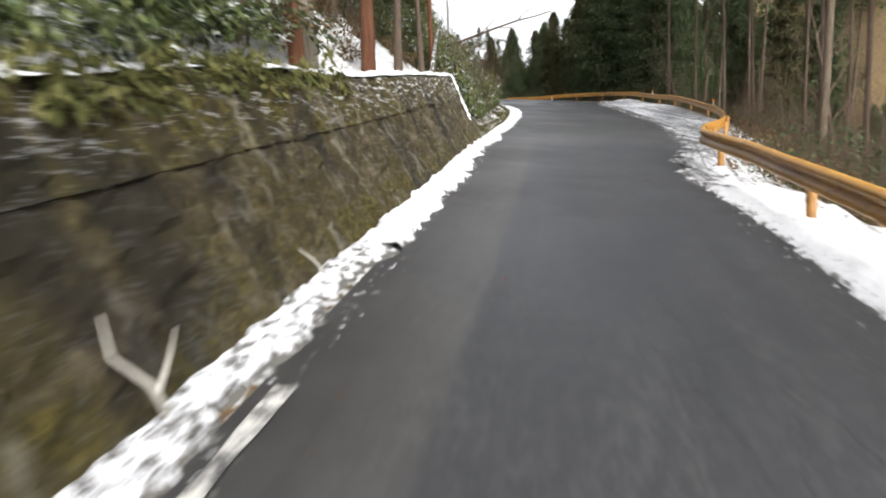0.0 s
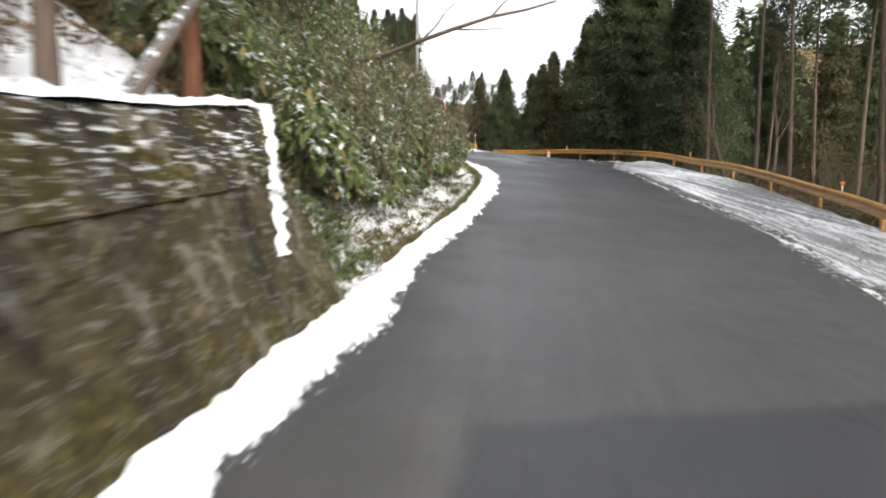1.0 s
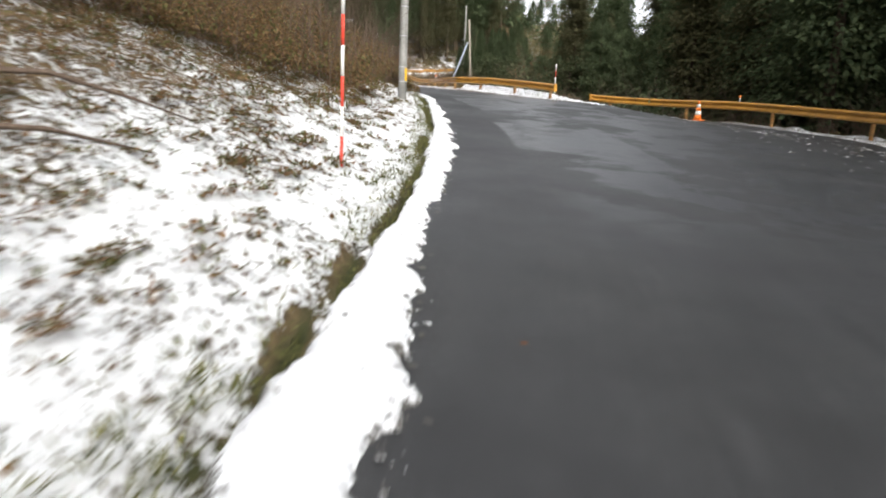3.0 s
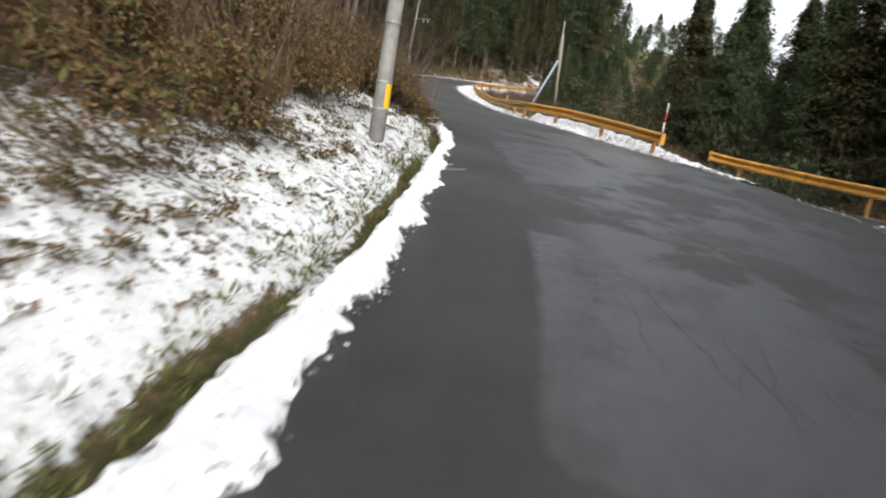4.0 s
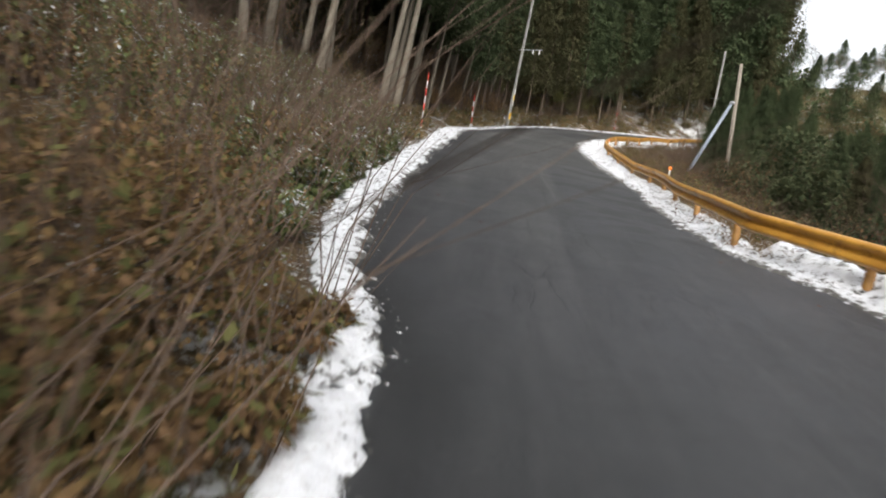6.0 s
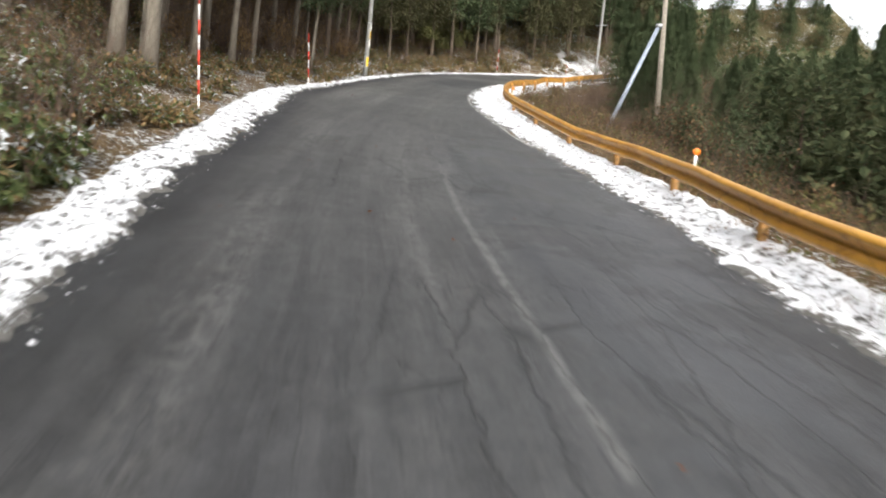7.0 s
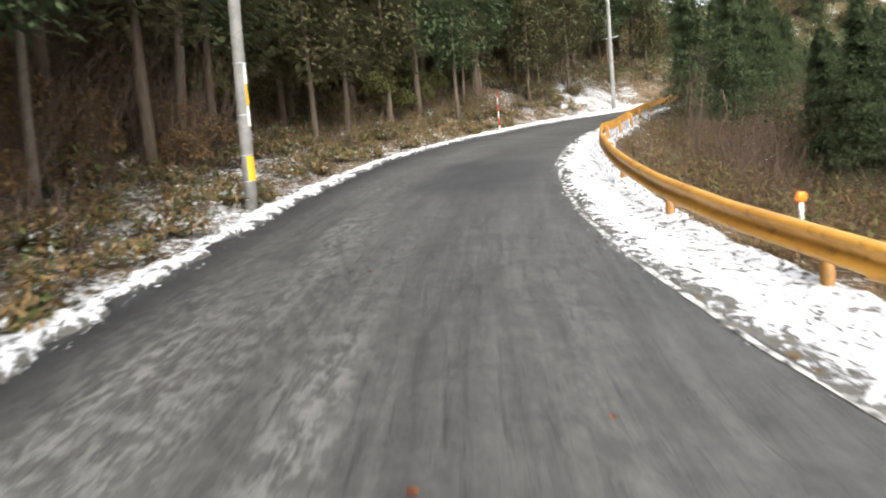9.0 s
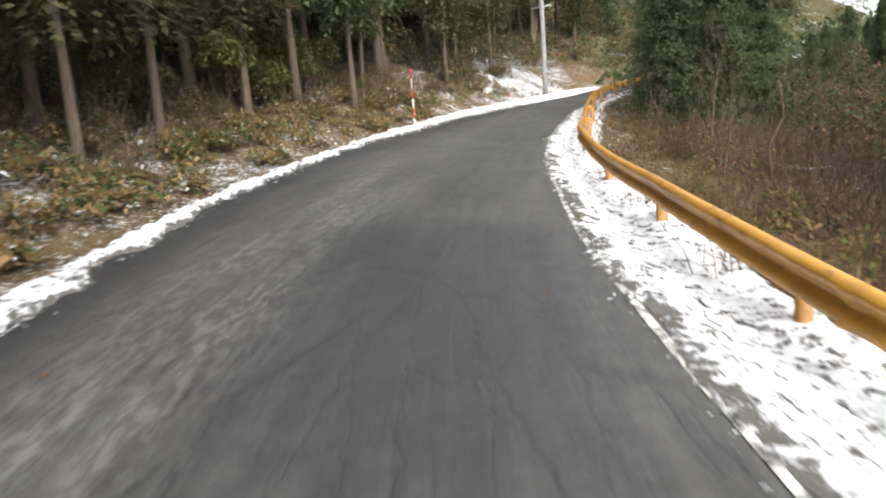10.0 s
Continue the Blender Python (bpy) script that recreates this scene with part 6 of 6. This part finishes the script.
crumbs("snow_crumbs", -5, 62, lambda s: EDGE_L(s) + 0.03, 0.05, 1600, "crumbs of snow scattered along the road edge", (0.005, 0.018), 1)
crumbs("snow_crumbs", 62, 118, lambda s: EDGE_L(s) + 0.08, 0.07, 1500, "crumbs of melting snow along the verge", (0.004, 0.016), 2)
crumbs("snow_crumbs", -5, 46, lambda s: EDGE_R(s) - 0.03, 0.10, 1200, "crumbs of snow along the outer shoulder", (0.005, 0.02), 3)
crumbs("snow_crumbs", 67, 118, lambda s: EDGE_R(s) - 0.03, 0.06, 1200, "crumbs of snow beside the guardrail strip", (0.004, 0.016), 4)
crumbs("snow_crumbs", 42, 60, lambda s: 7.6 + 0 * s, 1.0, 500, "thin streaks of snow on the lay-by", (0.02, 0.05), 5)


# ---- paint and repairs on the asphalt ----
def paint_material():
    m = Mat("worn_road_paint", 0.7, spec=0.3).geo()
    gone = m.ramp(m.noise(7, 7, 0.75), (0.44, 0.0), (0.58, 1.0))
    m.color(m.mix(gone, (0.50, 0.49, 0.46), (0.040, 0.040, 0.041)))
    return m.bump(m.noise(120, 2), 0.3, 0.004).m


M_PAINT = paint_material()


def ribbon(name, s, d, width, mat, label, up=0.016, kind="structure", category="road marking"):
    s, d = np.asarray(s, float), np.asarray(d, float)
    w = np.asarray(width) * (1 + 0.10 * rng.normal(0, 1, len(s)))
    dd = np.stack([d - w / 2, d, d + w / 2], 1)
    ss = np.repeat(s[:, None], 3, 1)
    pts = place(ss, dd, up)
    pts[..., 2] += 0.012 * fbm(ss * 0.5, dd * 0.9)
    ob = new(name, mesh_of(name, pts.reshape(-1, 3), grid_faces(*dd.shape), mat, True))
    return tagged(ob, label, category, kind=kind)


ss = np.arange(-6, 3.0, 0.2)
ribbon("edge_line", ss, EDGE_L(ss) + 0.045, 0.10, M_PAINT, "worn white edge line half under snow")
ss = np.arange(82, 112, 0.2)
ribbon("edge_line", ss, EDGE_R(ss) - 0.01, 0.055, M_PAINT, "worn white edge line along the inner verge", 0.007)
M_TAR = plain("dark_crack", (0.016, 0.016, 0.016), 0.9, vary=0.3, scale=30)
for a, b, d0, sl, sd_ in ((27, 29.5, 1.15, 0.02, 2), (49.7, 51.8, -0.02, -0.03, 4), (52.6, 53.3, 0.5, -0.1, 5), (65.8, 68.4, 1.32, -0.07, 9), (66.8, 68.2, 0.5, -0.04, 10), (76, 78, -0.3, 0.0, 11), (67, 68.6, 2.8, 0.03, 12)):
    q = np.arange(a, b, 0.06)
    ribbon("road_crack", q, d0 + sl * (q - a) + 0.04 * fbm(q * 1.3, q * 0.8, sd_) + 0.045 * fbm(q * 6, q * 5, sd_) + 0.012 * rng.normal(0, 1, len(q)), 0.005, M_TAR, "thin dark crack in the asphalt", 0.014, category="road crack")


# clumps of grass and leaves on the upper bank
c, r = front_mounds(33, 60, 0.55, 4.2, 900, (0.10, 0.40), (0.03, 0.13), 59)
leaf_cloud("bank_clumps", M_GRASS, "olive grass clumps breaking through bank snow", c, r, 30000, 0.065, 0.14, 0.3, "grass")
leaf_cloud("bank_leaf_clumps", M_BROWN, "brown leaf clumps breaking through bank snow", c, r, 34000, 0.055, 0.3, 0.1, "leaves")

# two pale strokes beside the ditch
M_CHALK = plain("white_chalk", (0.42, 0.41, 0.39), 0.8, vary=0.3, scale=30)
ribbon("chalk_mark", np.linspace(52.02, 52.5, 8), np.linspace(-0.80, -0.60, 8), 0.035, M_CHALK, "pale painted stroke on the asphalt")
ribbon("chalk_mark", np.linspace(52.0, 52.2, 8), np.linspace(-0.72, -0.44, 8), 0.05, M_CHALK, "pale painted stroke on the asphalt")


def litter(name, s0, s1, n, seed):
    r = np.random.default_rng(seed)
    s = r.uniform(s0, s1, n)
    d = EDGE_L(s) + (EDGE_R(s).clip(0, 5) - EDGE_L(s)) * r.random(n) ** 1.4
    p = place(s, d, 0.02)
    q = turned(spray(n, 0.055, 0.022), p, r.random(n) * 6.28, r.normal(0.15, 0.15, n)).reshape(-1, 4, 3)
    tagged(new(name, quads_mesh(name, q, M_LEAF_RED)), "scattered reddish fallen leaves on the asphalt", "leaves", kind="stuff")


litter("fallen_leaves", -2, 40, 50, 3)
litter("fallen_leaves", 60, 100, 45, 4)


# ---- single branches, logs and cables ----
def branch(name, pts, r, mat, label, category="branch", snow=False):
    g = thing(name, pts[0], label, category)
    o = Vector(pts[0])
    loc = [Vector(p) - o for p in pts]
    rr = [r * (1 - 0.75 * k / (len(pts) - 1)) for k in range(len(pts))]
    part("wood", tube_mesh("wood", loc, rr, mat, 7), g)
    if snow:
        part("snow_cap", tube_mesh("snow_cap", [p + Vector((0, 0, q * 0.8)) for p, q in zip(loc, rr)], [q * 0.8 for q in rr], M_SNOW, 7), g, "thin snow lying on the wood")
    return g


def on(s, d, up):
    return tuple(place(s, d, up, True).tolist())


branch("fallen_branch", [(-4.75, 101.9, 9.9), (-4.85, 101.8, 10.7), (-4.62, 101.75, 11.2), (-4.72, 101.7, 11.75)], 0.035, M_TWIG, "pale crooked dead branch standing in brush")
branch("fallen_branch", [(-4.75, 101.3, 10.30), (-4.4, 101.3, 10.26), (-4.1, 101.25, 10.30)], 0.045, M_TWIG, "fallen branch carrying a line of snow", snow=True)
branch("fallen_branch", [(-4.35, 100.6, 9.72), (-4.0, 100.9, 9.80), (-3.6, 101.2, 9.95), (-3.1, 101.5, 10.25)], 0.040, M_TWIG, "snowy forked branch in the brush", snow=True)
M_PALE_WOOD = bark_material("bleached_wood", (0.34, 0.32, 0.28), (0.60, 0.58, 0.52))


def at_wall(s, up, out=0.08):
    return tuple(float(v) for v in wall_place(np.array(float(s)), np.array(float(up)), -out))


branch("dead_root", [at_wall(2.45, -0.05), at_wall(2.42, 0.16), at_wall(2.30, 0.34), at_wall(2.36, 0.50)], 0.019, M_PALE_WOOD, "bleached forked root leaning on the wall foot", "root")
branch("dead_root", [at_wall(2.43, 0.12), at_wall(2.62, 0.22), at_wall(2.74, 0.30)], 0.014, M_PALE_WOOD, "short bleached root fork at the wall foot", "root")
branch("dead_root", [at_wall(4.55, -0.03), at_wall(4.40, 0.16), at_wall(4.28, 0.27)], 0.014, M_PALE_WOOD, "small bleached stub at the wall foot", "root")
branch("fallen_log", [on(80.0, -7.5, 0.15), on(82.0, -6.0, 0.12), on(83.2, -5.2, 0.1)], 0.08, M_BARK, "fallen log with snow under the cedars", "log", True)
branch("fallen_log", [on(78.0, -4.6, 0.1), on(79.2, -4.1, 0.12)], 0.06, M_BARK, "short snowy log beside the verge", "log", True)
branch("leaning_trunk", [on(17.25, -3.05, -0.1), on(17.9, -3.05, 0.45), on(18.6, -3.05, 1.0), on(20.0, -3.05, 2.2)], 0.085, M_BARK_DARK, "slanting dead trunk above the wall", "trunk", True)
for s0_, d0_, s1_, d1_ in ((26.2, -2.9, 28.6, -2.35), (26.0, -2.6, 28.0, -2.15), (29.5, -3.4, 31.0, -2.3)):
    branch("fallen_branch", [on(s0_, d0_, 0.06), on((s0_ + s1_) / 2, (d0_ + d1_) / 2, 0.10), on(s1_, d1_, 0.05)], 0.03, M_BARK, "snow-covered stick lying on the bank", snow=True)
for q_ in ([(38.6, -3.9, 0.05), (39.3, -3.5, 0.16), (39.9, -3.2, 0.10), (40.5, -2.95, 0.05)], [(37.5, -3.2, 0.04), (38.4, -2.85, 0.08), (39.2, -2.65, 0.04)]):
    branch("fallen_branch", [on(*p_) for p_ in q_], 0.028, M_TWIG, "crooked bare branch lying on the snowy bank")
branch("overhanging_limb", [on(28.5, -5.2, -0.1), on(28.4, -4.6, 1.9), (-0.3, 27.7, 5.95), (1.05, 27.37, 6.28), (1.74, 26.86, 6.43), (2.39, 26.52, 6.58), (3.17, 26.23, 6.76), (3.84, 26.13, 6.87), (4.43, 26.0, 7.01)], 0.075, M_TWIG, "bare limb leaning from the bank over the road")
for q_ in ([(1.74, 26.86, 6.43), (2.04, 26.7, 6.67), (2.26, 26.04, 6.81), (2.69, 25.64, 7.07)], [(2.39, 26.52, 6.58), (2.9, 26.3, 6.52), (3.52, 26.25, 6.55)], [(3.17, 26.23, 6.76), (3.4, 26.1, 7.0), (3.9, 25.9, 7.3)]):
    branch("overhanging_twig", q_, 0.022, M_TWIG, "thin bare side twig of the limb over the road", "twig")


def cable(a, b, sag, label):
    a, b = Vector(a), Vector(b)
    pts = [a.lerp(b, k / 16) - Vector((0, 0, sag * 4 * (k / 16) * (1 - k / 16))) for k in range(17)]
    g = thing("power_cable", a, label, "cable")
    part("wire", tube_mesh("wire", [p - a for p in pts], [0.012] * 17, M_BLACK, 5), g)


pa, pb, pc = pole_a.matrix_basis.translation, pole_b.matrix_basis.translation, pole_c.matrix_basis.translation
cable(pa + Vector((0, 0, 9.3)), pb + Vector((0, 0, 8.8)), 0.7, "sagging black overhead cable between utility poles")
cable(pb + Vector((0, 0, 8.8)), pc + Vector((0, 0, 7.8)), 0.5, "sagging black overhead cable between utility poles")
